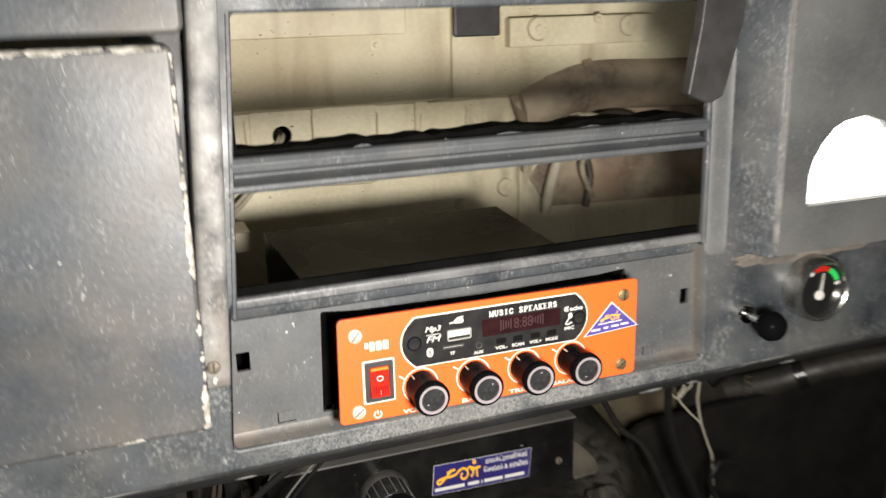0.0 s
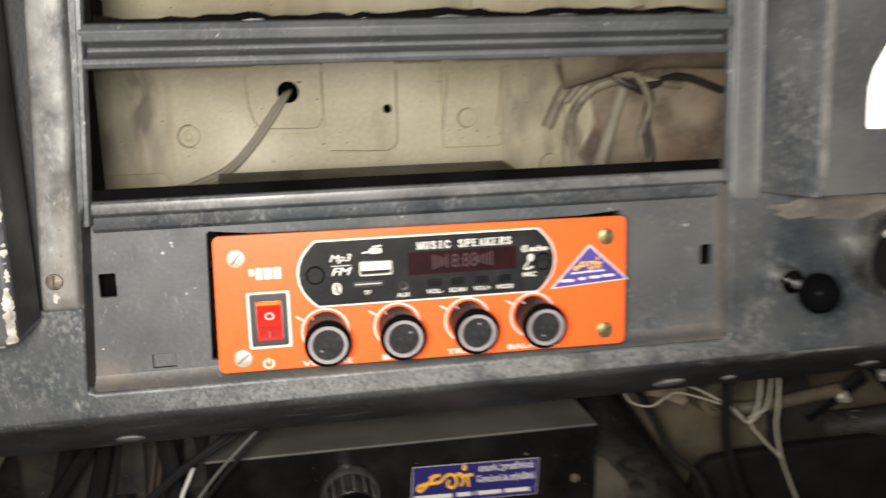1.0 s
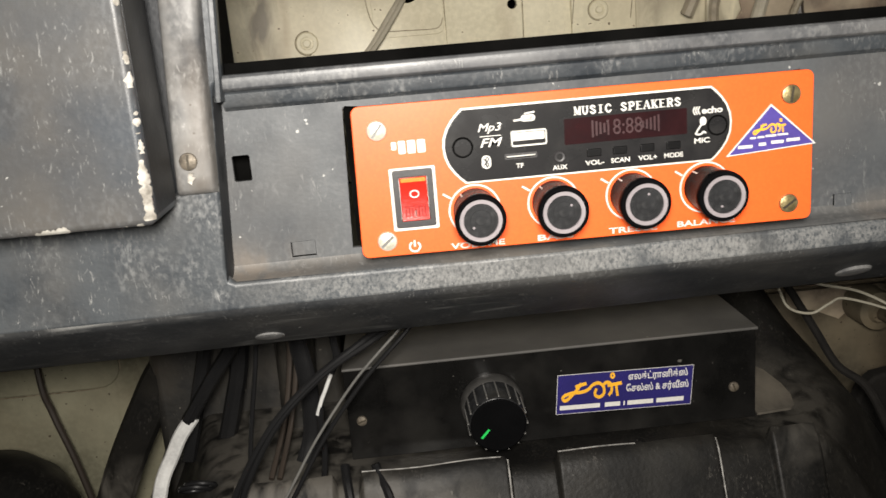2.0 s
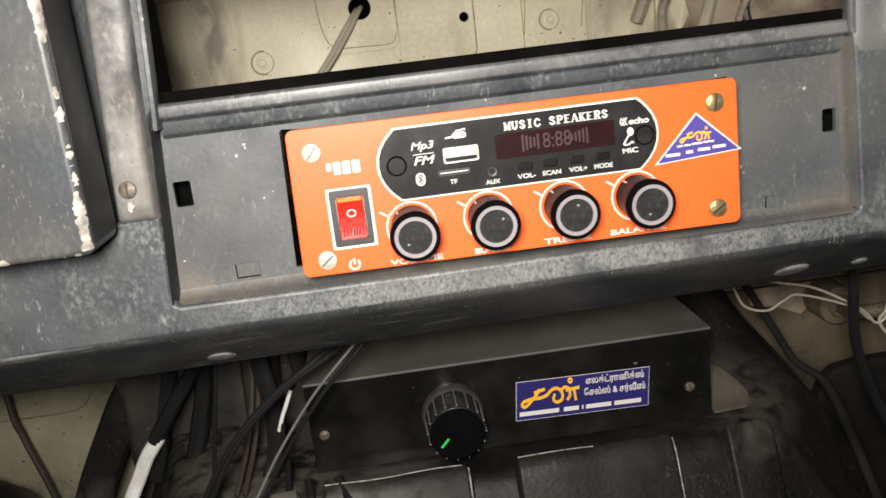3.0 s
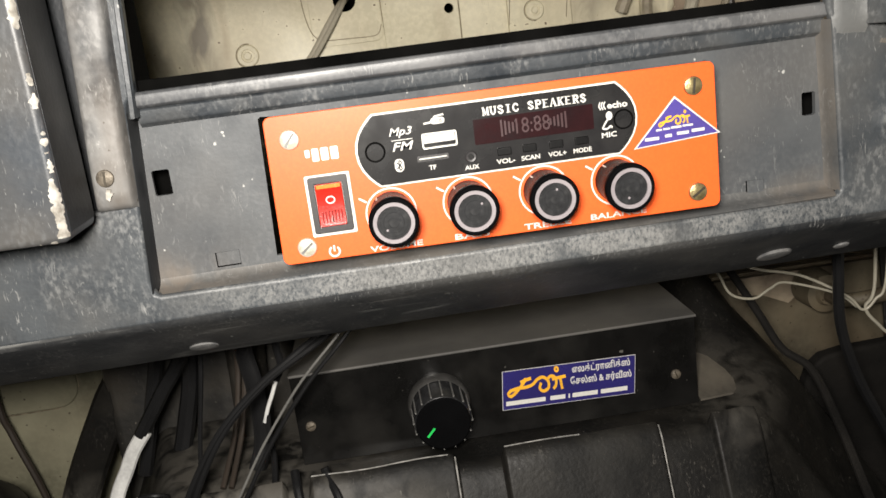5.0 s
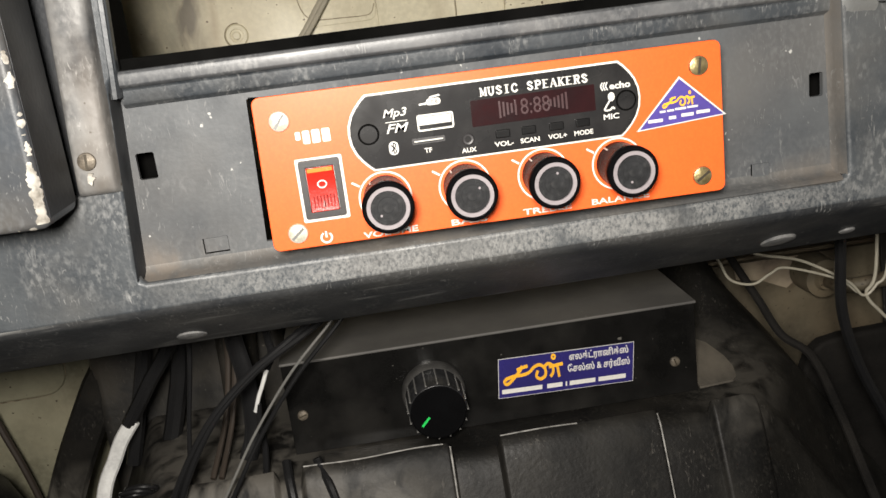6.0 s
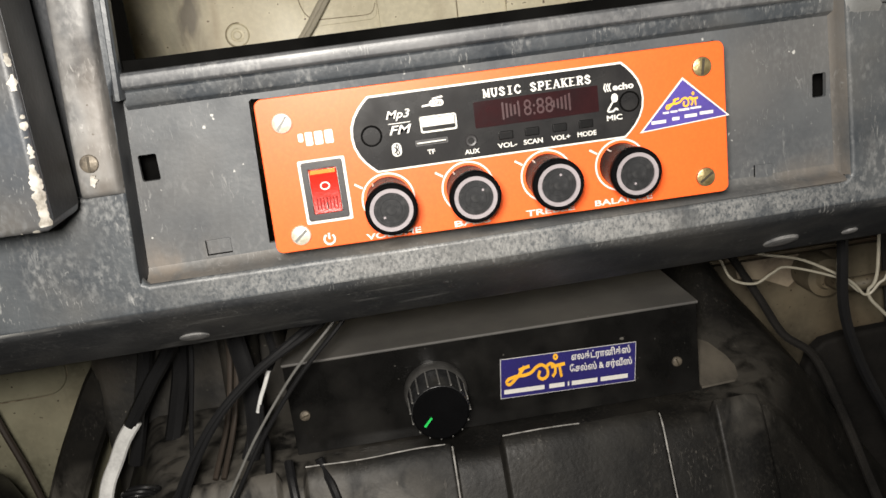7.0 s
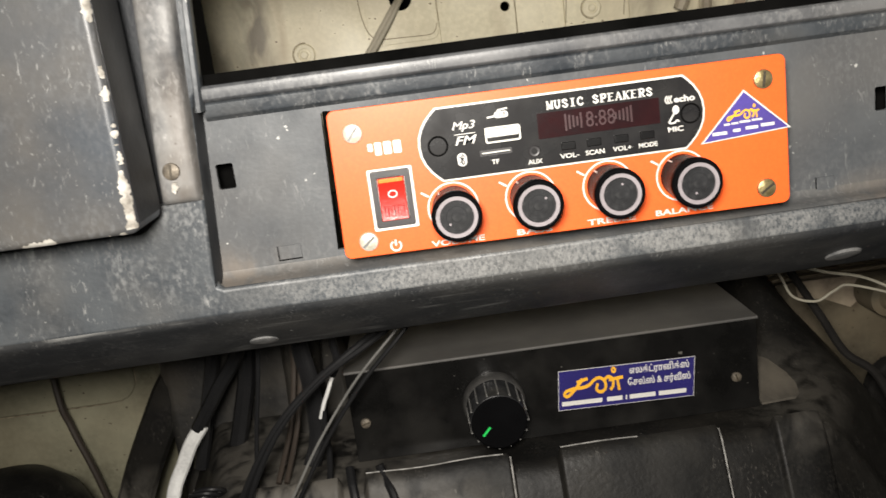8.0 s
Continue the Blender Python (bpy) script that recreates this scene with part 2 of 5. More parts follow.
# rubbed grey with the specular glint of the flutes in its colour
RIDGE = plain("rubbed_glint_ridge", (0.150, 0.147, 0.140), 0.4)
FLANGE = surface("knob_flange", (0.026, 0.0255, 0.0245), (0.060, 0.058, 0.055), 120, (0.28, 0.42), 0.1, 900, spec=0.45)
DIRT = surface("seam_dirt", (0.120, 0.096, 0.062), (0.300, 0.255, 0.175), 160, (0.7, 0.9), 0.3, 600)
RING = plain("knob_ring", (0.235, 0.21, 0.22), 0.42)
BRASS = surface("zinc_brass", (0.20, 0.155, 0.070), (0.56, 0.46, 0.24), 420, (0.28, 0.45), 0.2, 1200, 0.75)
STEEL = plain("bare_steel", (0.66, 0.65, 0.60), 0.34, 0.6)
ZINC = surface("bright_zinc", (0.40, 0.38, 0.30), (0.70, 0.68, 0.58), 420, (0.34, 0.5), 0.2, 1200, 0.3)
RED = plain("red_rocker", (0.40, 0.017, 0.009), 0.14, spec=0.25)
RED_DARK = plain("red_ribs", (0.26, 0.010, 0.008), 0.4, spec=0.15)
AMBER = plain("amber_lens", (0.75, 0.20, 0.03), 0.25)
GREYP = surface("grey_bezel", (0.022, 0.021, 0.022), (0.045, 0.043, 0.044), 80, (0.35, 0.5), 0.1, 900)
BUTTON = plain("button_black", (0.0045, 0.0045, 0.0048), 0.3, spec=0.4)
VIOLET = plain("violet_sticker", (0.075, 0.055, 0.25), 0.3)
NAVY = plain("navy_sticker", (0.024, 0.020, 0.120), 0.3)
YELLOW = plain("yellow_ink", (0.85, 0.42, 0.03), 0.4)
GREEN = plain("green_mark", (0.02, 0.55, 0.10), 0.4)
GLASSY = plain("gauge_face", (0.012, 0.012, 0.012), 0.15, coat=0.6)
# emissive white for the bright light seen through the housing's opening
LIT = plain("opening_glow", (1.0, 0.97, 0.88), 0.5, glow=2.2)
TAN = surface("dusty_tan", (0.050, 0.044, 0.035), (0.115, 0.101, 0.081), 45, (0.6, 0.8), 0.3, 300)
CARPET = surface("floor_felt", (0.006, 0.0055, 0.005), (0.014, 0.0125, 0.011), 30, (0.8, 0.95), 0.8, 500, spec=0.2)
# light grey so the unseen walls throw light back into dark parts
BOUNCE_LINING = surface("bounce_lining", (0.34, 0.33, 0.31), (0.46, 0.45, 0.42), 6, (0.6, 0.8), 0.2, 200)


# ---------------------------------------------------------------- helpers
def thing(name, at, label, category, group="", kind=""):
    ob = new(name)
    ob.location = at
    ob.empty_display_size = 0.02
    return tagged(ob, label, category, group, kind)


def link_mesh(name, me, mat, parent, label="", at=(0, 0, 0), turn=None):
    ob = new(name, me)
    if mat and not me.materials:
        me.materials.append(mat)
    if parent:
        ob.parent = parent
        base = Vector((0, 0, 0))
        up = parent
        while up:
            base += up.location
            up = up.parent
        ob.location = Vector(at) - base
    else:
        ob.location = at
    if turn:
        ob.rotation_euler = turn
    return tagged(ob, label)


def part(name, bm, mat, parent=None, label="", at=(0, 0, 0), bevel=0.0, smooth=35.0, turn=None, facing=None):
    """Links a bmesh as one mesh object under a thing or a part."""
    bmesh.ops.remove_doubles(bm, verts=bm.verts, dist=1e-6)
    bmesh.ops.recalc_face_normals(bm, faces=bm.faces)
    if facing and sum(f.calc_area() * f.normal.dot(Vector(facing)) for f in bm.faces) < 0:
        bmesh.ops.reverse_faces(bm, faces=bm.faces)
    me = bpy.data.meshes.new(name)
    bm.to_mesh(me)
    bm.free()
    for p in me.polygons:
        p.use_smooth = True
    me.set_sharp_from_angle(angle=radians(smooth))
    ob = link_mesh(name, me, mat, parent, label, at, turn)
    if bevel:
        md = ob.modifiers.new("edge", "BEVEL")
        md.width, md.segments, md.limit_method, md.angle_limit = bevel, 3, "ANGLE", radians(32)
        md.harden_normals = True
    return ob


def box(x0, x1, y0, y1, z0, z1, bm=None):
    bm = bm or bmesh.new()
    m = Matrix.LocRotScale(((x0 + x1) / 2, (y0 + y1) / 2, (z0 + z1) / 2), None, (abs(x1 - x0), abs(y1 - y0), abs(z1 - z0)))
    bmesh.ops.create_cube(bm, size=1, matrix=m)
    return bm


def rounded(x0, x1, z0, z1, r, n=5):
    out = []
    for cx, cz, a in ((x1 - r, z1 - r, 0), (x0 + r, z1 - r, 90), (x0 + r, z0 + r, 180), (x1 - r, z0 + r, 270)):
        out += [(cx + r * math.cos(radians(a + 90 * k / n)), cz + r * math.sin(radians(a + 90 * k / n))) for k in range(n + 1)]
    return out


def circle(cx, cz, r, n=24, squash=1.0):
    return [(cx + r * math.cos(2 * math.pi * k / n), cz + r * squash * math.sin(2 * math.pi * k / n)) for k in range(n)]


def sheet(outer, holes, y0, y1, bm=None):
    """A plate in the x-z plane with openings, from y0 to y1."""
    if not holes:
        return prism(outer, "y", y0, y1, bm)
    bm = bm or bmesh.new()
    edges = []
    for loop in (outer, *holes):
        vs = [bm.verts.new((x, y0, z)) for x, z in loop]
        edges += [bm.edges.new((vs[k], vs[(k + 1) % len(vs)])) for k in range(len(vs))]
    made = bmesh.ops.triangle_fill(bm, use_beauty=True, use_dissolve=False, edges=edges, normal=(0, -1, 0))
    faces = [f for f in made["geom"] if isinstance(f, bmesh.types.BMFace)]
    if y1 != y0:
        ext = bmesh.ops.extrude_face_region(bm, geom=faces, use_keep_orig=True)
        vs = [v for v in ext["geom"] if isinstance(v, bmesh.types.BMVert)]
        bmesh.ops.translate(bm, vec=(0, y1 - y0, 0), verts=vs)
    bmesh.ops.recalc_face_normals(bm, faces=bm.faces)
    return bm


def prism(points, axis, a, b, bm=None):
    """A closed outline swept straight along an axis. axis x: points are (y, z); z: (x, y); y: (x, z)."""
    bm = bm or bmesh.new()
    put = {"x": lambda p, s: (s, p[0], p[1]), "z": lambda p, s: (p[0], p[1], s), "y": lambda p, s: (p[0], s, p[1])}[axis]
    ends = [[bm.verts.new(put(p, s)) for p in points] for s in (a, b)]
    for k in range(len(points)):
        j = (k + 1) % len(points)
        bm.faces.new((ends[0][k], ends[0][j], ends[1][j], ends[1][k]))
    bm.faces.new(ends[0])
    bm.faces.new(ends[1][::-1])
    return bm


def lathe(profile, n=32, bm=None, at=(0, 0, 0)):
    """Turned about an axis along y; profile rows are (radius, y)."""
    bm = bm or bmesh.new()
    rings = []
    for r, y in profile:
        if r < 1e-6:
            rings.append([bm.verts.new((at[0], at[1] + y, at[2]))])
        else:
            rings.append([bm.verts.new((at[0] + r * math.cos(2 * math.pi * k / n), at[1] + y, at[2] + r * math.sin(2 * math.pi * k / n))) for k in range(n)])
    for p, q in zip(rings, rings[1:]):
        for k in range(n):
            j = (k + 1) % n
            if len(p) == 1:
                bm.faces.new((p[0], q[k], q[j]))
            elif len(q) == 1:
                bm.faces.new((p[k], p[j], q[0]))
            else:
                bm.faces.new((p[k], p[j], q[j], q[k]))
    return bm


def glide(points, steps=8):
    """Catmull-Rom points through the given ones."""
    p = [Vector(q) for q in points]
    p = [2 * p[0] - p[1], *p, 2 * p[-1] - p[-2]]
    out = []
    for k in range(1, len(p) - 2):
        for s in range(steps):
            u = s / steps
            out.append(0.5 * (2 * p[k] + (p[k + 1] - p[k - 1]) * u + (2 * p[k - 1] - 5 * p[k] + 4 * p[k + 1] - p[k + 2]) * u * u + (3 * p[k] - p[k - 1] - 3 * p[k + 1] + p[k + 2]) * u**3))
    return out + [p[-2]]


def tube(points, r, n=8, bm=None, steps=8, flat=1.0):
    bm = bm or bmesh.new()
    line = glide(points, steps)
    rings = []
    side = Vector((1, 0, 0.3))
    for k, c in enumerate(line):
        d = (line[min(k + 1, len(line) - 1)] - line[max(k - 1, 0)]).normalized()
        side = (side - d * side.dot(d)).normalized()
        up = d.cross(side)
        rings.append([bm.verts.new(c + r * (math.cos(2 * math.pi * j / n) * side + flat * math.sin(2 * math.pi * j / n) * up)) for j in range(n)])
    for p, q in zip(rings, rings[1:]):
        for j in range(n):
            bm.faces.new((p[j], p[(j + 1) % n], q[(j + 1) % n], q[j]))
    bm.faces.new(rings[0])
    bm.faces.new(rings[-1][::-1])
    return bm


def lettering(name, words, x0, x1, z0, z1, y, mat, parent, shear=0.0, tilt=0.0, bold=0.0):
    """Words that fill the given box on a surface that faces -y."""
    cu = bpy.data.curves.new(name, "FONT")
    cu.body, cu.shear, cu.extrude, cu.offset, cu.resolution_u = words, shear, 0.004, bold, 3
    tmp = new(name, cu)
    me = bpy.data.meshes.new_from_object(tmp.evaluated_get(bpy.context.evaluated_depsgraph_get()))
    scene.collection.objects.unlink(tmp)
    bpy.data.objects.remove(tmp)
    xs, ys = [v.co.x for v in me.vertices], [v.co.y for v in me.vertices]
    ax, ay = min(xs), min(ys)
    sx, sy = (x1 - x0) / (max(xs) - ax), (z1 - z0) / (max(ys) - ay)
    for v in me.vertices:
        u, w = (v.co.x - ax) * sx, (v.co.y - ay) * sy
        v.co = (x0 + u, y - 0.00004 - (v.co.z > 0) * 0.00012, z0 + w + tilt * u)
    me.materials.clear()
    return link_mesh(name, me, mat, parent)


GLYPHS = {
    "M": (((0.15, 0, 0.15, 1, 0.12), (0.84, 0, 0.84, 1, 0.22), (0.18, 1, 0.5, 0.1, 0.22), (0.5, 0.1, 0.82, 1, 0.12)), (), ((0, 0.32, 0), (0.64, 1, 0), (0, 0.28, 1), (0.72, 1, 1))),
    "U": ((), (((0.22, 1), (0.22, 0.35), (0.5, 0.04), (0.78, 0.35), (0.78, 1)),), ((0, 0.44, 1), (0.60, 1, 1))),
    "S": ((), (((0.84, 0.72), (0.5, 0.95), (0.2, 0.76), (0.5, 0.52), (0.82, 0.26), (0.5, 0.05), (0.14, 0.28)),), ()),
    "I": (((0.5, 0, 0.5, 1, 0.26),), (), ((0.2, 0.8, 0), (0.2, 0.8, 1))),
    "C": ((), (((0.88, 0.70), (0.55, 0.95), (0.2, 0.7), (0.2, 0.3), (0.55, 0.05), (0.9, 0.28)),), ()),
    "P": (((0.26, 0, 0.26, 1, 0.24),), (((0.3, 0.94), (0.68, 0.93), (0.84, 0.72), (0.68, 0.50), (0.3, 0.50)),), ((0, 0.54, 0), (0, 0.3, 1))),
    "E": (((0.26, 0, 0.26, 1, 0.24), (0.2, 0.94, 0.86, 0.94, 0.11), (0.2, 0.52, 0.68, 0.52, 0.11), (0.2, 0.06, 0.9, 0.06, 0.11)), (), ((0, 0.3, 0), (0, 0.3, 1))),
    "A": (((0.10, 0, 0.48, 1, 0.12), (0.48, 1, 0.86, 0, 0.24), (0.22, 0.32, 0.7, 0.32, 0.10)), (), ((0, 0.28, 0), (0.66, 1, 0))),
    "K": (((0.24, 0, 0.24, 1, 0.24), (0.3, 0.42, 0.84, 1, 0.12), (0.42, 0.58, 0.84, 0, 0.24)), (), ((0, 0.48, 0), (0.64, 1, 0), (0, 0.48, 1), (0.62, 1, 1))),
    "R": (((0.26, 0, 0.26, 1, 0.24), (0.52, 0.5, 0.86, 0, 0.22)), (((0.3, 0.94), (0.68, 0.93), (0.82, 0.73), (0.68, 0.52), (0.3, 0.52)),), ((0, 0.5, 0), (0.7, 1, 0), (0, 0.3, 1))),
}


def slab_lettering(words, x0, x1, z0, z1, y, mat, parent):
    """Bold letters with slab serifs, one mesh a letter."""
    step = (x1 - x0) / len(words)
    w, h = step * 0.93, z1 - z0
    for k, letter in enumerate(words):
        if letter == " ":
            continue
        a = x0 + k * step
        straight, curved, serifs = GLYPHS[letter]
        bm, level = bmesh.new(), y
        for p, q, r, t, thick in straight:
            stroke([(a + p * w, z0 + q * h), (a + r * w, z0 + t * h)], thick * w, level, bm)
            level -= 0.00001
        for line in curved:
            stroke([(a + p * w, z0 + q * h) for p, q in line], 0.23 * w, level, bm)
            level -= 0.00001
        for p, q, r in serifs:
            stroke([(a + p * w, z0 + (0.045 + 0.91 * r) * h), (a + q * w, z0 + (0.045 + 0.91 * r) * h)], 0.10 * h, level, bm)
            level -= 0.00001
        part("lettering", bm, mat, parent)


def stroke(points, width, y, bm=None):
    """A flat inked line on a surface that faces -y; points are (x, z)."""
    bm = bm or bmesh.new()
    line = glide([(x, 0, z) for x, z in points], 8)
    pairs = []
    for k, c in enumerate(line):
        d = (line[min(k + 1, len(line) - 1)] - line[max(k - 1, 0)]).normalized()
        s = Vector((-d.z, 0, d.x)) * width / 2
        pairs.append([bm.verts.new((c.x + e.x, yy, c.z + e.z)) for e, yy in ((s, y), (-s, y), (-s, y - 0.00015), (s, y - 0.00015))])
    for p, q in zip(pairs, pairs[1:]):
        for j in range(4):
            bm.faces.new((p[j], p[(j + 1) % 4], q[(j + 1) % 4], q[j]))
    bm.faces.new(pairs[0])
    bm.faces.new(pairs[-1][::-1])
    return bm


# ---------------------------------------------------------------- cab shell
def structure(name, bm, mat, label, bevel=0.0):
    return tagged(part(name, bm, mat, None, label, bevel=bevel), category="wall" if "wall" in name else name, kind="structure")


structure("floor", box(-0.9, 0.9, -1.4, 0.50, -0.50, -0.46), CARPET, "dark felt-covered cab floor under the dashboard")
# unseen sides, back and roof, added to close the cab and bounce light
structure("wall_left", box(-0.94, -0.90, -1.4, 0.50, -0.46, 0.86), BOUNCE_LINING, "unseen cab side in plain light grey to bounce light")
structure("wall_right", box(0.90, 0.94, -1.4, 0.50, -0.46, 0.86), BOUNCE_LINING, "unseen cab side in plain light grey to bounce light")
structure("wall_back", box(-0.94, 0.94, -1.44, -1.40, -0.46, 0.86), BOUNCE_LINING, "unseen back of the cab in plain light grey to bounce light")
structure("ceiling", box(-0.94, 0.94, -1.44, 0.54, 0.86, 0.90), BOUNCE_LINING, "unseen cab roof in plain light grey to bounce light")

# firewall: upright below, leaning towards the cab above
wall = thing("wall_front", (0, 0.36, -0.46), "cream-painted pressed steel firewall with stains and bolts", "wall", kind="structure")
HOLES = [circle(-0.0565, 0.1090, 0.0085), circle(0.0215, 0.0935, 0.0036)]
# sheets below the dash: the falling light is painted as darker cream
part("floor_sheet", box(-0.9, -0.002, 0.3305, 0.3335, -0.46, -0.032), LEFT_DIM_CREAM, wall, "cream steel near the floor, dim light put into its paint")
part("floor_sheet", box(0.0, 0.9, 0.3305, 0.3335, -0.46, -0.032), SOILED_DIM, wall, "soiled cream steel near the floor, also painted darker for dim light")
part("lower_sheet", sheet([(-0.9, -0.03), (0.9, -0.03), (0.9, 0.1292), (-0.9, 0.1292)], HOLES, 0.330, 0.333), CREAM, wall)
bend = []
for k in range(17):
    u = k / 16
    bend.append((0.330 - 0.064 * u * u * (3 - 2 * u), 0.129 + 0.0115 * u))
bend.append((0.262, 0.40))
part("upper_sheet", prism(bend + [(y + 0.007, z) for y, z in reversed(bend)], "x", -0.9, 0.9), CREAM, wall, smooth=60)
part("void_board", box(-0.9, 0.9, 0.40, 0.42, -0.46, 0.86), BLACK, wall)


def firewall_panel(name, outline, holes, y, parent=wall):
    return part(name, sheet(outline, holes, y, 0.3297), CREAM, parent, bevel=0.0012)


firewall_panel("pressed_panel", rounded(-0.084, -0.0305, 0.0765, 0.133, 0.006), [HOLES[0]], 0.3285)
firewall_panel("pressed_panel", rounded(-0.0295, 0.0285, 0.060, 0.1335, 0.006), [HOLES[1]], 0.3265)
firewall_panel("pressed_panel", rounded(0.066, 0.116, 0.060, 0.1335, 0.004), [], 0.3255)
firewall_panel("pressed_panel", rounded(0.170, 0.330, -0.02, 0.110, 0.010), [], 0.3240)
firewall_panel("pressed_panel", rounded(-0.330, -0.150, -0.05, 0.050, 0.010), [], 0.3270)
part("pressed_panel", sheet(rounded(-0.620, -0.3155, -0.1795, -0.040, 0.018), [], 0.3268, 0.3303), LEFT_DIM_CREAM, wall, bevel=0.0015)
part("seam_dirt", stroke([(-0.50, -0.1803), (-0.42, -0.1805), (-0.345, -0.1802), (-0.328, -0.1780), (-0.3175, -0.168), (-0.3150, -0.155), (-0.3148, -0.09)], 0.0010, 0.3290), DIRT, wall, "brown dirt in a panel seam")
part("seam_strip", box(-0.9, 0.038, 0.2595, 0.2665, 0.194, 0.240), CREAM, wall, bevel=0.0015)
part("strap", prism([(y - 0.005, z) for y, z in bend] + [(y - 0.0004, z) for y, z in reversed(bend)], "x", 0.078, 0.117), CREAM, wall, bevel=0.0015)
part("strap_cover", box(0.0765, 0.1185, 0.2515, 0.256, 0.190, 0.26), GREYP, wall, "dark grey sleeve on the strap", bevel=0.002)
part("hinge_plate", box(0.128, 0.268, 0.2535, 0.2665, 0.1795, 0.204), CREAM, wall, bevel=0.0015)
bolt_me = None
for x, y, z, r in ((-0.1345, 0.330, 0.0775, 0.0085), (0.0865, 0.3255, 0.0840, 0.0075), (0.158, 0.330, 0.0425, 0.0085), (0.0135, 0.267, 0.1860, 0.006),
                   (0.154, 0.2535, 0.1945, 0.0095), (0.243, 0.2535, 0.1945, 0.0085), (0.212, 0.2535, 0.2015, 0.004), (0.110, 0.330, 0.0300, 0.005), (-0.065, 0.330, 0.020, 0.006)):
    ring = [(1.04 * r * math.cos(radians(a)), 1.04 * r * math.sin(radians(a))) for a in range(int(9000 * r), int(9000 * r) + 211, 15)]
    part("dirt_ring", stroke(ring, 0.10 * r, -0.0004), DIRT, wall, "dirt round the bolt", at=(x, y, z))
    part("bolt", lathe([(0, -0.0040), (0.28 * r, -0.0040), (0.34 * r, -0.0036), (0.34 * r, -0.0016), (0.55 * r, -0.0014), (0.58 * r, -0.0022), (0.9 * r, -0.0022), (r, -0.0012), (r, 0.0)], 20), CREAM, wall, at=(x, y, z))
# dirt lodged along the panel edges
for seam in (
    [(-0.0890, 0.1240), (-0.0880, 0.1050), (-0.0850, 0.0900), (-0.0800, 0.0830), (-0.0740, 0.0812), (-0.0560, 0.0806), (-0.0386, 0.0803), (-0.0335, 0.0825), (-0.0312, 0.0880)],
    [(0.0292, 0.1240), (0.0290, 0.1000), (0.0288, 0.0740), (0.0275, 0.0660), (0.0225, 0.0612), (0.0150, 0.0604), (-0.0060, 0.0612), (-0.0262, 0.0622)],
    [(0.0712, 0.1200), (0.0690, 0.1000), (0.0662, 0.0750)],
    [(0.1160, 0.1240), (0.1140, 0.1000), (0.1110, 0.0760)],
    [(-0.0300, 0.1240), (-0.0298, 0.1000), (-0.0290, 0.0700)],
):
    part("seam_dirt", stroke(seam, 0.0007, 0.3252 if seam[0][0] > -0.02 else 0.3283), DIRT, wall, "brown dirt in a panel seam")
# grimy corner of the firewall
part("grime_plate", sheet([(0.200, 0.020), (0.9, 0.0), (0.9, 0.134), (0.225, 0.134), (0.185, 0.118), (0.196, 0.075), (0.180, 0.050)], [], 0.3215, 0.3237), GRIME, wall, "rust-brown grimy steel", bevel=0.0008)

hose = thing("heater_hose", (0.25, 0.30, 0.14), "thick dusty brown hose lying along the firewall", "hose")
part("tube", tube([(0.150, 0.284, 0.128), (0.172, 0.280, 0.134), (0.200, 0.276, 0.141), (0.235, 0.274, 0.143), (0.30, 0.274, 0.141), (0.45, 0.276, 0.140), (0.60, 0.29, 0.14)], 0.0235, 14), GRIME, hose)
part("clamp", tube([(0.207, 0.277, 0.1425), (0.216, 0.276, 0.1435)], 0.0262, 14), GRIME, hose)
part("elbow", tube([(0.150, 0.288, 0.130), (0.160, 0.280, 0.142), (0.178, 0.272, 0.146), (0.19, 0.271, 0.140)], 0.012, 10), GRIME, hose)


def wire(name, points, r, mat, label, category="cable", n=8, flat=1.0, steps=8):
    """A loose cable as a thing of its own."""
    bm = tube([Vector(p) - Vector(points[0]) for p in points], r, n, flat=flat, steps=steps)
    ob = part(name, bm, mat, None, label, at=points[0])
    return tagged(ob, category=category, group="loose cables" if category == "cable" else "")


wire("wire", [(-0.058, 0.350, 0.108), (-0.060, 0.326, 0.1065), (-0.072, 0.318, 0.091), (-0.088, 0.314, 0.070), (-0.108, 0.310, 0.052), (-0.140, 0.304, 0.040), (-0.165, 0.30, 0.034)], 0.0022, CABLE_PALE, "thin pale twin wire drooping from a firewall hole")
wire("wire", [(-0.055, 0.350, 0.110), (-0.057, 0.325, 0.1075), (-0.069, 0.316, 0.090), (-0.086, 0.311, 0.0685), (-0.107, 0.306, 0.0495), (-0.140, 0.30, 0.036)], 0.0019, CABLE_PALE, "thin pale twin wire drooping from a firewall hole")
wire("drain_tube", [(0.219, 0.312, 0.118), (0.205, 0.306, 0.080), (0.190, 0.300, 0.040), (0.186, 0.298, 0.020)], 0.0050, CABLE_PALE, "cream plastic drain tube slanting down the firewall", "tube", 10)
wire("wire", [(0.215, 0.300, 0.122), (0.222, 0.302, 0.105), (0.236, 0.306, 0.098), (0.233, 0.306, 0.075), (0.238, 0.306, 0.05), (0.234, 0.306, 0.02)], 0.0036, BROWN, "dark brown wire hanging on the grimy firewall")
wire("wire", [(0.165, 0.310, 0.095), (0.178, 0.306, 0.110), (0.198, 0.304, 0.118), (0.225, 0.300, 0.112), (0.260, 0.300, 0.105)], 0.0035, LOOM, "dust-covered wire looping over the firewall")
wire("wire", [(0.170, 0.310, 0.060), (0.170, 0.306, 0.085), (0.186, 0.304, 0.104), (0.21, 0.302, 0.112)], 0.0040, LOOM, "dust-covered wire looping over the firewall")

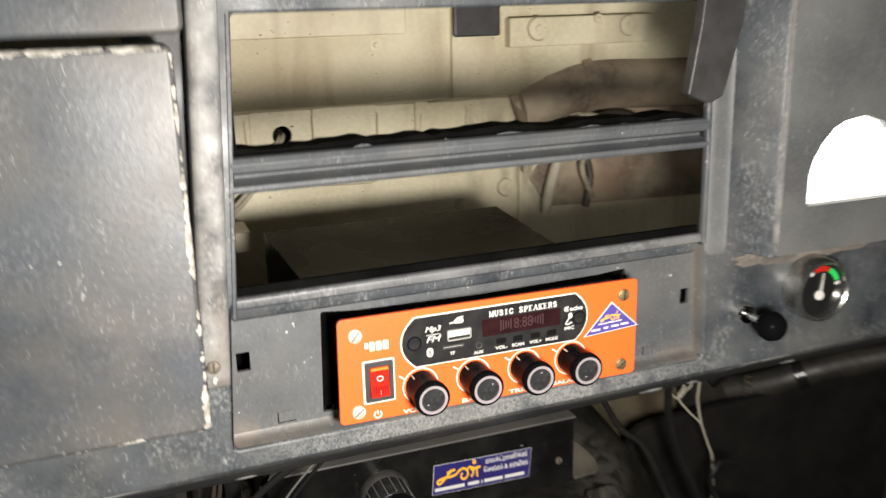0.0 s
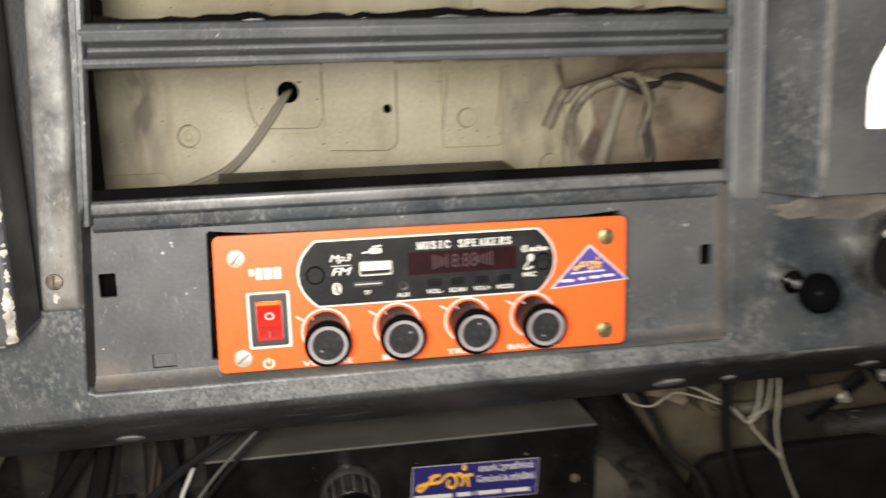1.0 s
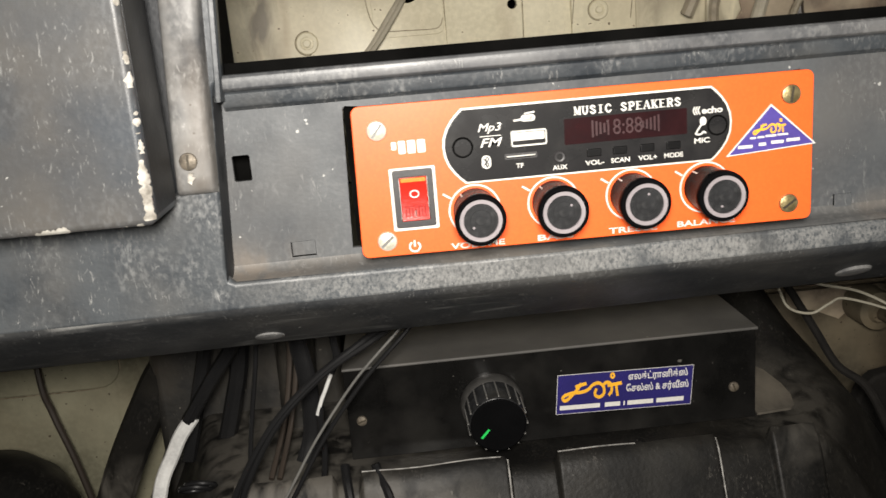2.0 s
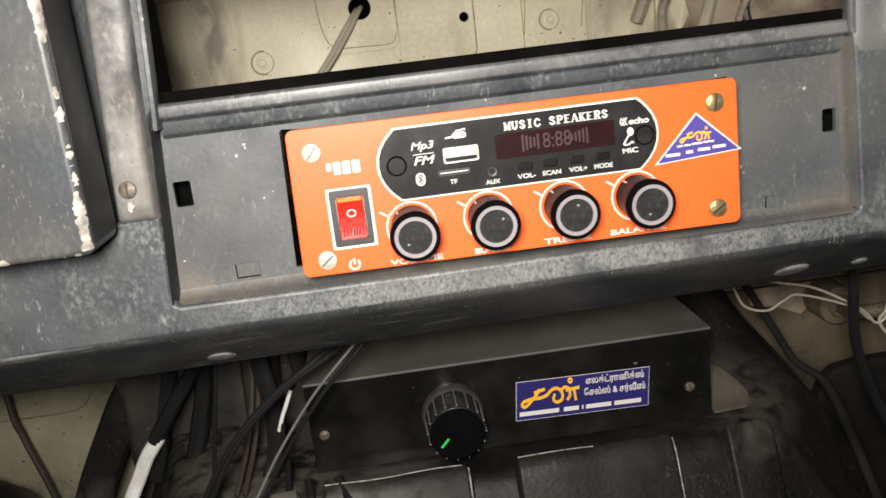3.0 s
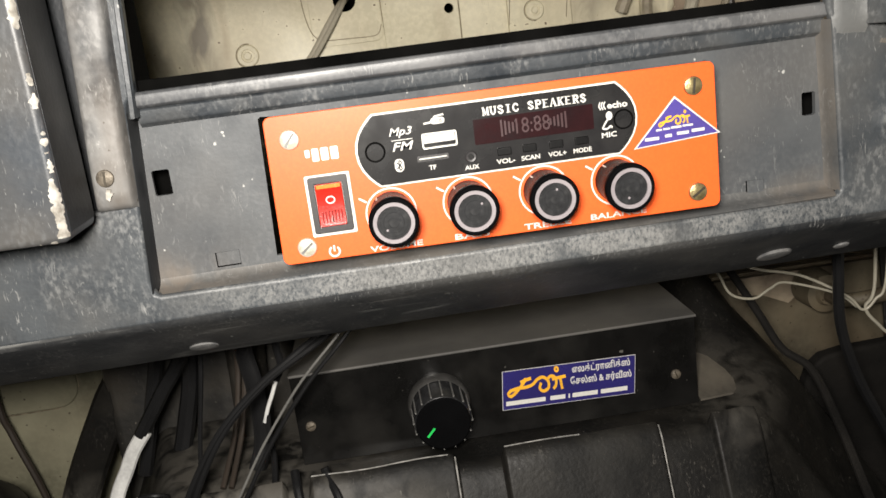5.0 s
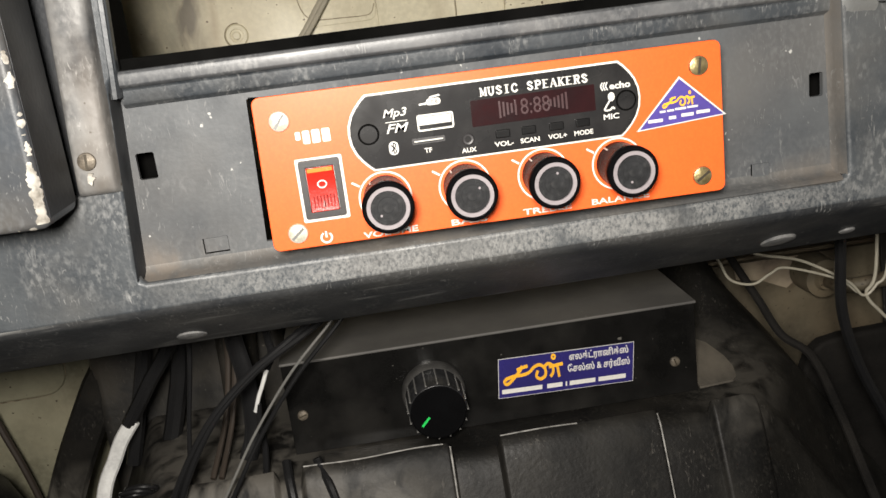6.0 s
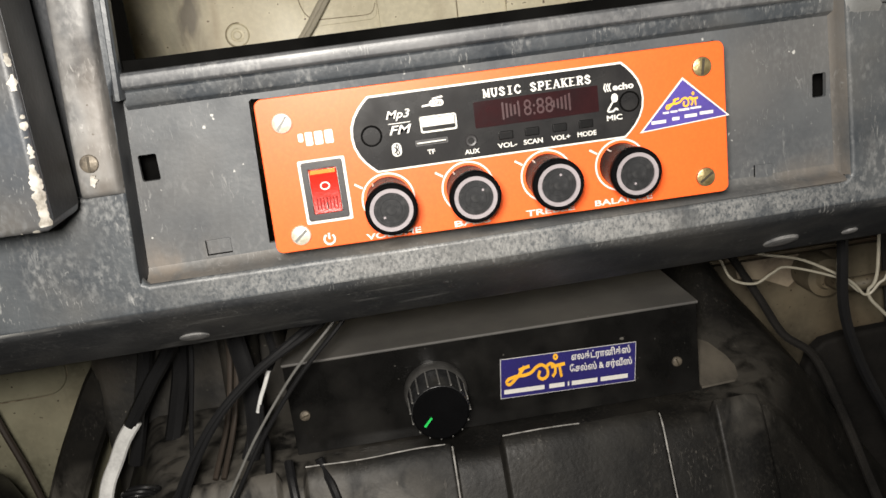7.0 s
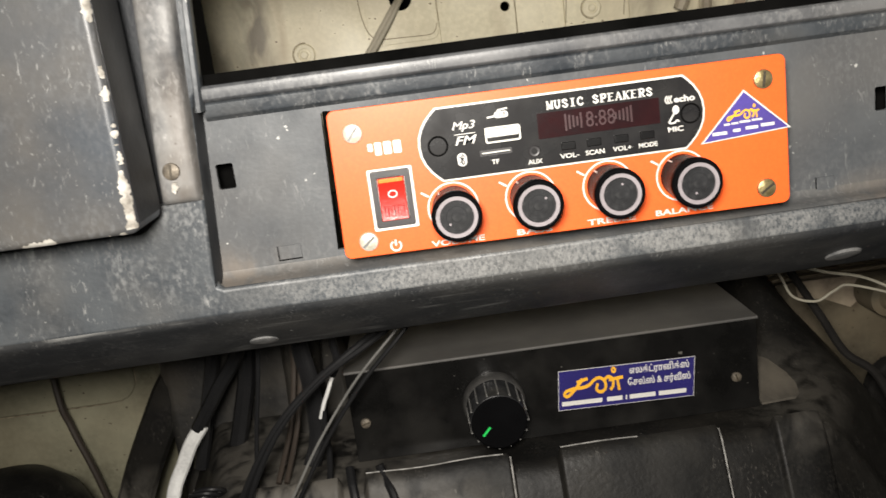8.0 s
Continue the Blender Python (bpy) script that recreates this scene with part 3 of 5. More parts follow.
wire("wire", [(0.150, 0.312, 0.075), (0.162, 0.304, 0.104), (0.182, 0.300, 0.121), (0.205, 0.300, 0.124), (0.23, 0.302, 0.128)], 0.0050, LOOM, "dirty cream flexible conduit looping up the firewall")
wire("wire", [(0.208, 0.300, 0.122), (0.222, 0.296, 0.112), (0.232, 0.296, 0.090), (0.224, 0.298, 0.062), (0.238, 0.300, 0.030)], 0.0028, LOOM, "dirty cream wire hanging on the grimy firewall")
wire("wire", [(0.195, 0.304, 0.122), (0.212, 0.298, 0.108), (0.230, 0.298, 0.106), (0.262, 0.302, 0.112), (0.30, 0.306, 0.10)], 0.0034, BROWN, "dark brown wire crossing the grimy firewall")
clip = part("wire_clip", box(0.200, 0.226, 0.296, 0.312, 0.112, 0.127), GRIME, None, "dusty wire clip on the firewall", bevel=0.003)
tagged(clip, category="clip")
# ---------------------------------------------------------------- dashboard
dash = thing("dashboard", (0, 0.04, -0.05), "worn dark grey steel dashboard with two empty openings", "dashboard", kind="structure")
TURN = 0.020
dash.rotation_euler = (0, 0, TURN)
OPEN = [(-0.1500, -0.0138), (-0.1522, -0.0125), (-0.1532, -0.0070), (-0.1480, 0.0665), (-0.1437, 0.0715), (-0.1400, 0.1283), (-0.1345, 0.216), (0.1465, 0.216), (0.1505, 0.1253), (0.1510, 0.0690), (0.1530, 0.0640), (0.1565, -0.0090), (0.1560, -0.0130), (0.1530, -0.0155)]
BODY = [(-0.62, -0.0262), (0.62, -0.0262), (0.62, 0.060), (0.170, 0.060), (0.170, 0.26), (-0.1535, 0.26), (-0.1636, 0.034), (-0.1655, 0.026), (-0.62, 0.026)]
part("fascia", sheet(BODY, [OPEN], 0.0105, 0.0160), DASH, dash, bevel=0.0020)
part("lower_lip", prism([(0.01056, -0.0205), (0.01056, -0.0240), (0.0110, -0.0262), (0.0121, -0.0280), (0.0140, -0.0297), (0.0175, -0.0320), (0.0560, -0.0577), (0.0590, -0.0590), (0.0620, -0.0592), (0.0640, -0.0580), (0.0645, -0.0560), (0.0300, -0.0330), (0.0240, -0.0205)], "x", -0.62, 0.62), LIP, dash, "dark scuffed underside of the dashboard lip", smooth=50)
UNIT = [(-0.1000, -0.0062), (0.0985, -0.0085), (0.1008, 0.0518), (0.0996, 0.0528), (0.0800, 0.0514), (0.0, 0.0506), (-0.0780, 0.0526), (-0.0968, 0.0546), (-0.0980, 0.0536)]
RY = 0.0214
part("recess_panel", sheet([(-0.1540, -0.0150), (0.1580, -0.0170), (0.1530, 0.064), (-0.1495, 0.064)], [UNIT, rounded(-0.1460, -0.1386, 0.0272, 0.0382, 0.0006, 1), rounded(0.1442, 0.1506, 0.0220, 0.0325, 0.0006, 1)], RY, RY + 0.0025), RECESS, dash, "scuffed grey recessed panel with small slots")
# black boards added behind the slots for the darkness inside
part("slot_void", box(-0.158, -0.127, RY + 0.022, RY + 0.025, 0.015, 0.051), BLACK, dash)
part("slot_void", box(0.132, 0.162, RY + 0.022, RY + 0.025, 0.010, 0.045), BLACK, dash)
part("recess_step", prism([(0.0112, -0.0148), (0.0124, -0.0140), (0.0150, -0.0134), (0.0180, -0.0126), (0.0203, -0.0113), (RY - 0.0002, -0.0090), (RY - 0.0001, -0.0165), (0.0130, -0.0165)], "x", -0.1518, 0.1555), DUSTY, dash, "dusty rounded lower edge of the recess", smooth=60)
bm = bmesh.new()
ends = []
for z, x in ((-0.0125, -0.1534), (0.0640, -0.1483)):
    ends.append([bm.verts.new((x + dx, y, z)) for dx, y in ((0.0, 0.0104), (0.0006, 0.0112), (0.0018, RY - 0.0002), (-0.001, RY - 0.0002))])
for k in range(4):
    bm.faces.new((ends[0][k], ends[0][(k + 1) % 4], ends[1][(k + 1) % 4], ends[1][k]))
bm.faces.new(ends[0]), bm.faces.new(ends[1])
# steep side in the darker paint, so its shade is in the colour
part("recess_step", bm, SHADED, dash, "side of the recess with shade painted in")
bm = bmesh.new()
ends = []
for z, x in ((-0.0130, 0.1562), (0.0640, 0.1528)):
    ends.append([bm.verts.new((x + dx, y, z)) for dx, y in ((0.0, 0.0112), (-0.0005, 0.0130), (-0.0008, 0.0170), (-0.0012, 0.0200), (-0.0020, RY - 0.0002), (0.001, RY - 0.0001))])
for k in range(6):
    bm.faces.new((ends[0][k], ends[0][(k + 1) % 6], ends[1][(k + 1) % 6], ends[1][k]))
bm.faces.new(ends[0]), bm.faces.new(ends[1])
part("recess_step", bm, DUSTY, dash, smooth=60)
part("sill", prism([(RY - 0.0001, 0.0566), (0.0198, 0.0578), (0.0186, 0.0584), (0.0180, 0.0596), (0.0176, 0.0640), (0.0162, 0.0652), (0.0165, 0.0700), (0.0172, 0.0660), (RY, 0.0640)], "x", -0.1458, 0.1530), DASH, dash, bevel=0.0004)
part("sill_edge", prism([(0.0166, 0.0648), (0.0142, 0.0653), (0.0130, 0.0662), (0.0125, 0.0690), (0.0128, 0.0706), (0.0140, 0.0715), (0.0166, 0.0717)], "x", -0.1456, 0.1528), SILL, dash, "rubbed upper edge of the sill", bevel=0.0003)
part("middle_bar", prism([(0.0115, 0.1275), (0.0100, 0.1295), (0.0105, 0.1315), (0.0160, 0.1330), (0.0195, 0.1345), (0.0190, 0.1362), (0.0110, 0.1385), (0.0095, 0.1425), (0.0115, 0.1455), (0.0140, 0.1462), (0.0175, 0.1462), (0.0230, 0.1400), (0.0230, 0.1330), (0.0170, 0.1275)], "x", -0.1412, 0.1512), RECESS, dash, bevel=0.0006)
# black strip in place of the shadow above the sill
part("shadow_liner", box(-0.1445, 0.1520, 0.0178, 0.0204, 0.0662, 0.0760), BLACK, dash, "matt black strip standing in for the sill shadow")
# black strips in place of the left rim's shadow
part("shadow_liner", prism([(-0.1440, 0.0164), (-0.1432, 0.0164), (-0.1412, 0.034), (-0.1440, 0.034)], "z", 0.0725, 0.1270), BLACK, dash)
part("shadow_liner", prism([(-0.1420, 0.0164), (-0.1365, 0.0164), (-0.1355, 0.040), (-0.1420, 0.040)], "z", 0.1470, 0.20), BLACK, dash)
# torn foam strip on the middle bar
random.seed(7)
edge, x = [], -0.1405
while x < 0.150:
    edge.append((x, 0.1490 + random.uniform(-0.0012, 0.0014) + (0.0018 if 0.0 < x < 0.02 else 0)))
    x += random.uniform(0.004, 0.011)
part("foam_strip", prism([(-0.1405, 0.1455), (0.1500, 0.1455), *reversed(edge)], "y", 0.0190, 0.037), BLACK, dash, "torn black foam edge", smooth=20)
edge = [(x2, z2 - 0.0034 + random.uniform(-0.0009, 0.0006)) for x2, z2 in edge]
part("foam_strip", prism([(-0.1405, 0.1455), (0.1500, 0.1455), *reversed(edge)], "y", 0.0150, 0.0180), DASH, dash, "torn grey edge")
# raised rails on both sides of the openings
def rail(outline, rows, label, mat=RAIL):
    """A rounded rail; rows are (z, shift in x, height factor)."""
    bm = bmesh.new()
    rings = [[bm.verts.new((x + dx, 0.0110 - (0.0110 - y) * f, z)) for x, y in outline] for z, dx, f in rows]
    for p, q in zip(rings, rings[1:]):
        for k in range(len(outline)):
            j = (k + 1) % len(outline)
            bm.faces.new((p[k], p[j], q[j], q[k]))
    bm.faces.new(rings[0]), bm.faces.new(rings[-1])
    return part("rail", bm, mat, dash, label, smooth=50)


LEFT = [(-0.1655, 0.0112), (-0.1650, 0.0066), (-0.1642, 0.0044), (-0.1626, 0.0035), (-0.1600, 0.0031), (-0.1560, 0.0029), (-0.1525, 0.0031), (-0.1508, 0.0036), (-0.1500, 0.0048), (-0.1496, 0.0078), (-0.1490, 0.0112)]
rail(LEFT, [(0.0255, -0.0022, 0.02), (0.0262, -0.0022, 0.45), (0.0285, -0.0020, 0.78), (0.034, -0.0016, 0.95), (0.050, -0.0008, 1.0), (0.117, 0.0032, 1.0), (0.26, 0.0110, 1.0)], "rubbed grey rail beside the openings")
RIGHT = [(0.1530, 0.0112), (0.1550, 0.0098), (0.1580, 0.0092), (0.1625, 0.0090), (0.1655, 0.0084), (0.1672, 0.0072), (0.1690, 0.0112)]
rail(RIGHT, [(0.056, 0.0010, 0.02), (0.059, 0.0008, 0.7), (0.065, 0.0, 1.0), (0.26, -0.003, 1.0)], "dusty flat upright beside the openings", HOUSING)
rail([(-0.1480, 0.0165), (-0.1476, 0.0118), (-0.1462, 0.0100), (-0.1446, 0.0102), (-0.1438, 0.0125), (-0.1438, 0.0165)], [(0.0615, -0.0007, 1.0), (0.0715, 0.0, 1.0), (0.1283, 0.0037, 1.0), (0.216, 0.0092, 1.0)], "rubbed rim of the openings", DASH)
# dark paint stands in for the shade between lid and rail
part("trough", box(-0.1850, -0.1500, 0.0165, 0.0200, 0.02, 0.26), SHADED, dash)
# tabs pressed in the recess
for x, z, w in ((-0.1210, -0.0040, 0.0105), (0.1205, -0.0072, 0.0085)):
    part("slot", box(x - w / 2, x + w / 2, RY - 0.0004, RY + 0.0001, z - 0.0036, z - 0.0032, box(x - w / 2, x - w / 2 + 0.0004, RY - 0.0004, RY + 0.0001, z - 0.0036, z + 0.0030)), BLACK, dash)
    part("tab", box(x - w / 2 + 0.0005, x + w / 2, RY - 0.0006, RY + 0.0005, z - 0.0031, z + 0.003), RECESS, dash, bevel=0.0003)


def screw(at, r, h, mat, parent, angle, label="", slot=None):
    """A slotted pan-head screw that faces -y."""
    bm = lathe([(0, -h), (0.60 * r, -h), (0.93 * r, -0.66 * h), (r, -0.2 * h), (r, 0)], 22)
    head = part("screw", bm, mat, parent, label, at=at)
    c, s = math.cos(angle), math.sin(angle)
    out = [(0.78 * r * c * u - 0.13 * r * s * v, 0.78 * r * s * u + 0.13 * r * c * v) for u, v in ((1, 1), (-1, 1), (-1, -1), (1, -1))]
    part("slot", prism(out, "y", -h - 0.00015, -0.5 * h), slot or SLOT, head, at=at)
    return head


screw((-0.1600, 0.0030, 0.0400), 0.0036, 0.0012, RUSTY, dash, 1.5, "rusty slotted screw")
part("paint_chip", sheet([(-0.1612, 0.0318), (-0.1598, 0.0306), (-0.1592, 0.0322), (-0.1578, 0.0335), (-0.1592, 0.0341), (-0.1585, 0.0352), (-0.1603, 0.0356), (-0.1609, 0.0341)], [], 0.0023, 0.0040), CHIP, dash)
# bolts in the underside of the lip
for x, y, z, r in ((-0.1440, 0.0460, -0.0511, 0.0075), (0.1390, 0.0420, -0.0489, 0.0090), (0.1750, 0.0430, -0.0494, 0.0042), (0.262, 0.043, -0.0494, 0.006)):
    part("bolt", lathe([(0, -0.0009), (0.40 * r, -0.0009), (0.70 * r, -0.0007), (0.9 * r, -0.0003), (r, 0.001)], 20), RAIL, dash, "worn bare bolt head", at=(x, y, z), turn=(radians(60), 0, 0))

# paint worn to white along edges: chips as thin flakes
random.seed(3)


def worn_edge(ends, centre, r, start, parent, threshold, label=""):
    """Bare primer showing in ragged patches along a rounded edge. ends: two points on the edge's axis; start: angle of the arc's middle."""
    bm = bmesh.new()
    a, b2 = Vector(ends[0]), Vector(ends[1])
    d = (b2 - a).normalized()
    u = Vector((1, 0, 0)) if abs(d.x) < 0.5 else Vector((0, 0, -1))
    v = Vector((0, -1, 0))
    n = int((b2 - a).length / 0.0005)
    last = None
    for k in range(n + 1):
        c = a.lerp(b2, k / n)
        s = noise.noise(c * 55) + 0.7 * noise.noise(c * 190 + Vector((3, 1, 2))) + 0.4 * noise.noise(c * 700)
        if s < threshold:
            last = None
            continue
        w = min(46.0, 7 + 52 * (s - threshold) + 9 * noise.noise(c * 1500))
        mid = start + 14 * noise.noise(c * 120 + Vector((9, 0, 4)))
        row = [bm.verts.new(c + (r + 0.00018) * (math.cos(radians(mid + f * w)) * u + math.sin(radians(mid + f * w)) * v)) for f in (-1, -0.4, 0.4, 1)]
        if last:
            for q in range(3):
                bm.faces.new((last[q], last[q + 1], row[q + 1], row[q]))
        last = row
    return tagged(part("worn_edge", bm, CHIP, parent, label, smooth=60, facing=(0.5, -1, -0.5)), kind="stuff")


glove = thing("glove_box", (-0.38, -0.01, 0.0225), "closed dark grey glove box lid with chipped white edges", "glove box")
part("lid", sheet(rounded(-0.62, -0.1655, 0.0228, 0.2045, 0.003), [], -0.0370, -0.0020), GLOVE, glove, bevel=0.0030)
# thin dark plate that paints the lid side as shaded
part("lid_side", prism([(-0.0338, 0.0262), (-0.0040, 0.0262), (-0.0040, 0.2010), (-0.0338, 0.2010)], "x", -0.1660, -0.1652), SHADED, glove, "side of the lid with shade painted in", bevel=0.0003)
worn_edge(((-0.60, -0.0340, 0.2012), (-0.1700, -0.0340, 0.2012)), None, 0.0032, 138, glove, -0.25, "paint chipped to white primer")
worn_edge(((-0.1685, -0.0340, 0.0265), (-0.1685, -0.0340, 0.2010)), None, 0.0030, 45, glove, -0.12, "paint chipped to white primer")
worn_edge(((-0.1688, -0.0342, 0.0250), (-0.1688, -0.0342, 0.0470)), None, 0.0033, 52, glove, -0.35)
worn_edge(((-0.1700, -0.0340, 0.0258), (-0.60, -0.0340, 0.0258)), None, 0.0030, 40, glove, 0.05)
upper = thing("upper_panel", (-0.38, 0, 0.2085), "dark grey upper dashboard panel above the glove box", "panel")
part("panel", sheet(rounded(-0.62, -0.1590, 0.2085, 0.36, 0.005), [], -0.0300, 0.0080), GLOVE, upper, bevel=0.003)
part("top", box(-0.1585, 0.62, -0.012, 0.0084, 0.262, 0.36), DASH, upper, bevel=0.003)

# instrument housing with a bright opening
cluster = thing("instrument_housing", (0.40, 0, 0.061), "raised dark grey instrument housing with a glowing opening", "instrument panel")
DOME = [(0.2053, 0.0909), (0.2038, 0.0933), (0.2035, 0.1105), (0.2057, 0.1191), (0.2124, 0.1306), (0.2206, 0.1388), (0.2282, 0.1426), (0.2445, 0.145), (0.2598, 0.1402), (0.2713, 0.1297), (0.278, 0.1163), (0.2794, 0.0909)]
part("housing_face", sheet(rounded(0.1820, 0.62, 0.0612, 0.34, 0.003), [DOME], -0.0180, -0.0120), HOUSING, cluster, bevel=0.0016)
part("housing_side", prism([(0.1690, 0.0175), (0.1672, 0.0130), (0.1800, -0.0150), (0.1825, -0.0172), (0.1860, -0.0165), (0.1860, 0.0175)], "z", 0.0600, 0.34), DASH, cluster, bevel=0.0008)
part("housing_base", box(0.1865, 0.62, -0.0115, 0.0160, 0.0602, 0.066), DASH, cluster)
part("worn_edge", prism([(0.1812, -0.0165), (0.1818, -0.0184), (0.1832, -0.0187), (0.1845, -0.0183), (0.1845, -0.0165)], "z", 0.0630, 0.34), RAIL, cluster, "rubbed bare edge")
# glowing sheet added behind the opening in place of outside light
part("glow_sheet", sheet(rounded(0.192, 0.30, 0.078, 0.155, 0.004), [], -0.0080, -0.0060), LIT, cluster, "glowing white sheet standing in for the brightness beyond the opening")

random.seed(11)
out = [(0.240 + (0.062 + random.uniform(-0.006, 0.006)) * math.cos(a), 0.0500 + (0.0075 + random.uniform(-0.0025, 0.002)) * math.sin(a)) for a in [2 * math.pi * k / 40 for k in range(40)]]
part("bare_patch", sheet(out, [], 0.0101, 0.0110), LEDGE, dash, "paint worn to brown primer")
gauge = thing("pressure_gauge", (0.2375, 0.0085, 0.0045), "small round pressure gauge with chrome bezel", "gauge")
GC = (0.2425, 0.0085, 0.0245)
part("bezel", lathe([(0.0186, -0.0045), (0.0188, -0.0090), (0.0198, -0.0100), (0.0212, -0.0096), (0.0222, -0.0070), (0.0226, 0.0065)], 48), BEZEL, gauge, "worn chrome bezel", at=GC)
part("dial", lathe([(0, -0.0046), (0.0188, -0.0046), (0.0188, -0.001)], 40), GLASSY, gauge, at=GC)
for a0, a1, m in ((20, 62, GREEN), (66, 112, RED), (116, 130, PRINT), (8, 16, PRINT)):
    arc = [(GC[0] + r * math.cos(radians(a)), GC[2] + r * math.sin(radians(a))) for r, seq in ((0.0168, range(a0, a1 + 1, 4)), (0.0130, range(a1, a0 - 1, -4))) for a in seq]
    part("scale_band", sheet(arc, [], 0.0034, 0.0037), m, gauge)
part("needle", sheet([(GC[0] - 0.0008, GC[2] - 0.004), (GC[0] + 0.0008, GC[2] - 0.004), (GC[0] + 0.0020, GC[2] + 0.0115), (GC[0] + 0.0014, GC[2] + 0.0118)], [], 0.0026, 0.0031), PRINT, gauge)
part("hub", lathe([(0, -0.0058), (0.0032, -0.0058), (0.0036, -0.0046)], 20), PRINT, gauge, at=(GC[0], GC[1], GC[2] - 0.004))

pull = thing("pull_knob", (0.184, 0.0085, 0.0150), "black ball pull knob on a chrome stem", "knob")
part("collar", lathe([(0.0030, -0.0055), (0.0060, -0.0050), (0.0072, -0.0025), (0.0075, 0.0060)], 24), CHROME, pull, "chrome collar", at=(0.184, 0.0085, 0.0152))
part("stem", lathe([(0.0026, -0.020), (0.0026, 0)], 16), CHROME, pull, "chrome stem", at=(0.184, 0.0085, 0.0152))
part("ball", lathe([(0.0, -0.0096), (0.0045, -0.0090), (0.0078, -0.0062), (0.0098, -0.0015), (0.0094, 0.0030), (0.0070, 0.0066), (0.0030, 0.0090), (0.0, 0.0090)], 28), KNOB, pull, at=(0.1855, -0.0165, 0.0142))

strap = part("hanging_strap", prism([(-0.0095, 0.0030), (0.0065, -0.0030), (0.0160, 0.0010), (0.0270, 0.0420), (0.0330, 0.1010), (0.0030, 0.1010), (-0.0030, 0.0420)], "y", -0.0040, 0.0040), GREYP, None, "dark grey rubber strap hanging over the opening's edge", at=(0.1330, 0.0020, 0.1600), bevel=0.0015)
tagged(strap, category="strap")
for x, w in ((-0.1365, 0.0165), (-0.1130, 0.0260)):
    relay = part("junction_box", box(-w / 2, w / 2, -0.040, 0.0, -0.0085, 0.0085), CREAM, None, "small cream plastic junction box on the firewall", at=(x, 0.2985, 0.0355), bevel=0.0015)
    tagged(relay, category="junction box", group="junction boxes")

# ---------------------------------------------------------------- stereo
stereo = thing("car_stereo", (0, 0.03, -0.007), "orange-faced car stereo mounted loosely in the dashboard slot", "car stereo")
FACE_Y = -0.0015
part("faceplate", sheet([(x - 0.0012 * (0.0241 - z) / 0.06 * (x < 0), z - 0.006 * (x + 0.0005)) for x, z in rounded(-0.0941, 0.0941, -0.0068, 0.0550, 0.0030)], [], FACE_Y, 0.0010), ORANGE, stereo, "glossy orange faceplate", bevel=0.0004)
bm = bmesh.new()
top = [(-0.0900, 0.0012), (0.0900, 0.0012), (0.0790, 0.1750), (-0.1025, 0.1735)]
lo, hi = [bm.verts.new((x, y, 0.000)) for x, y in top], [bm.verts.new((x, y, 0.0470 + 0.0170 * (y > 0.1))) for x, y in top]
bm.faces.new(lo), bm.faces.new(hi[::-1])
for k in range(4):
    bm.faces.new((lo[k], lo[(k + 1) % 4], hi[(k + 1) % 4], hi[k]))
part("chassis", bm, UNIT_TOP, stereo, "black sheet-metal chassis", bevel=0.0006)
# near-black so the gap round the unit looks deep in shade
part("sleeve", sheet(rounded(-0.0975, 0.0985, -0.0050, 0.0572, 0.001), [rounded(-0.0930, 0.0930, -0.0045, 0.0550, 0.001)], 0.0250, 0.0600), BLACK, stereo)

Y = FACE_Y - 0.0002


def pill(x0, x1, z0, z1, cut):
    """The rounded black window: straight above and below, bowed ends."""
    zc, h = (z0 + z1) / 2, (z1 - z0) / 2
    right = [(x1 - cut * (abs(math.sin(a)) ** 2.2), zc + h * math.sin(a)) for a in [radians(-90 + 15 * k) for k in range(13)]]
    left = [(x0 + cut * (abs(math.sin(a)) ** 2.2), zc + h * math.sin(a)) for a in [radians(90 - 15 * k) for k in range(13)]]
    return right + left


part("window_line", sheet(pill(-0.0584, 0.0600, 0.0210, 0.0514, 0.0084), [], Y, FACE_Y + 0.0001), PRINT, stereo, "white outline")
window = part("display_window", sheet(pill(-0.0575, 0.0592, 0.0217, 0.0506, 0.0080), [], Y - 0.0004, FACE_Y), WINDOW, stereo, "glossy black display window", bevel=0.0002)
WY = Y - 0.0004
lcd = part("screen", sheet(rounded(-0.0090, 0.0412, 0.0331, 0.0435, 0.0004, 2), [], WY - 0.0003, WY + 0.0001), LCD, window, "dark red unlit screen")
for k in range(5):
    for side in (-1, 1):
        cx = 0.0160 + side * (0.0135 - 0.0016 * k)
        h = 0.0034 - 0.0005 * k
        part("segment", box(cx - 0.0004, cx + 0.0004, WY - 0.00045, WY - 0.0002, 0.0386 - h, 0.0386 + h), SEGMENT, window)
lettering("lettering", "18:88", 0.0085, 0.0228, 0.0355, 0.0418, WY - 0.0003, SEGMENT, window)
for x, w in ((-0.0002, "VOL-"), (0.0104, "SCAN"), (0.0217, "VOL+"), (0.0325, "MODE")):
    part("button", box(x + 0.0000, x + 0.0058, WY - 0.0011, WY + 0.0001, 0.0274, 0.0306), BUTTON, window, "small black button", bevel=0.0004)
    lettering("lettering", w, x - 0.0008, x + 0.0070, 0.0239, 0.0259, WY, PRINT, window, bold=0.02)
slab_lettering("MUSIC SPEAKERS", -0.0048, 0.0392, 0.0446, 0.0480, WY, PRINT, window)
lettering("lettering", "Mp3", -0.0438, -0.0342, 0.0404, 0.0446, WY, PRINT, window, 0.3, bold=0.01)
lettering("lettering", "FM", -0.0432, -0.0342, 0.0351, 0.0386, WY, PRINT, window, 0.3, bold=0.01)
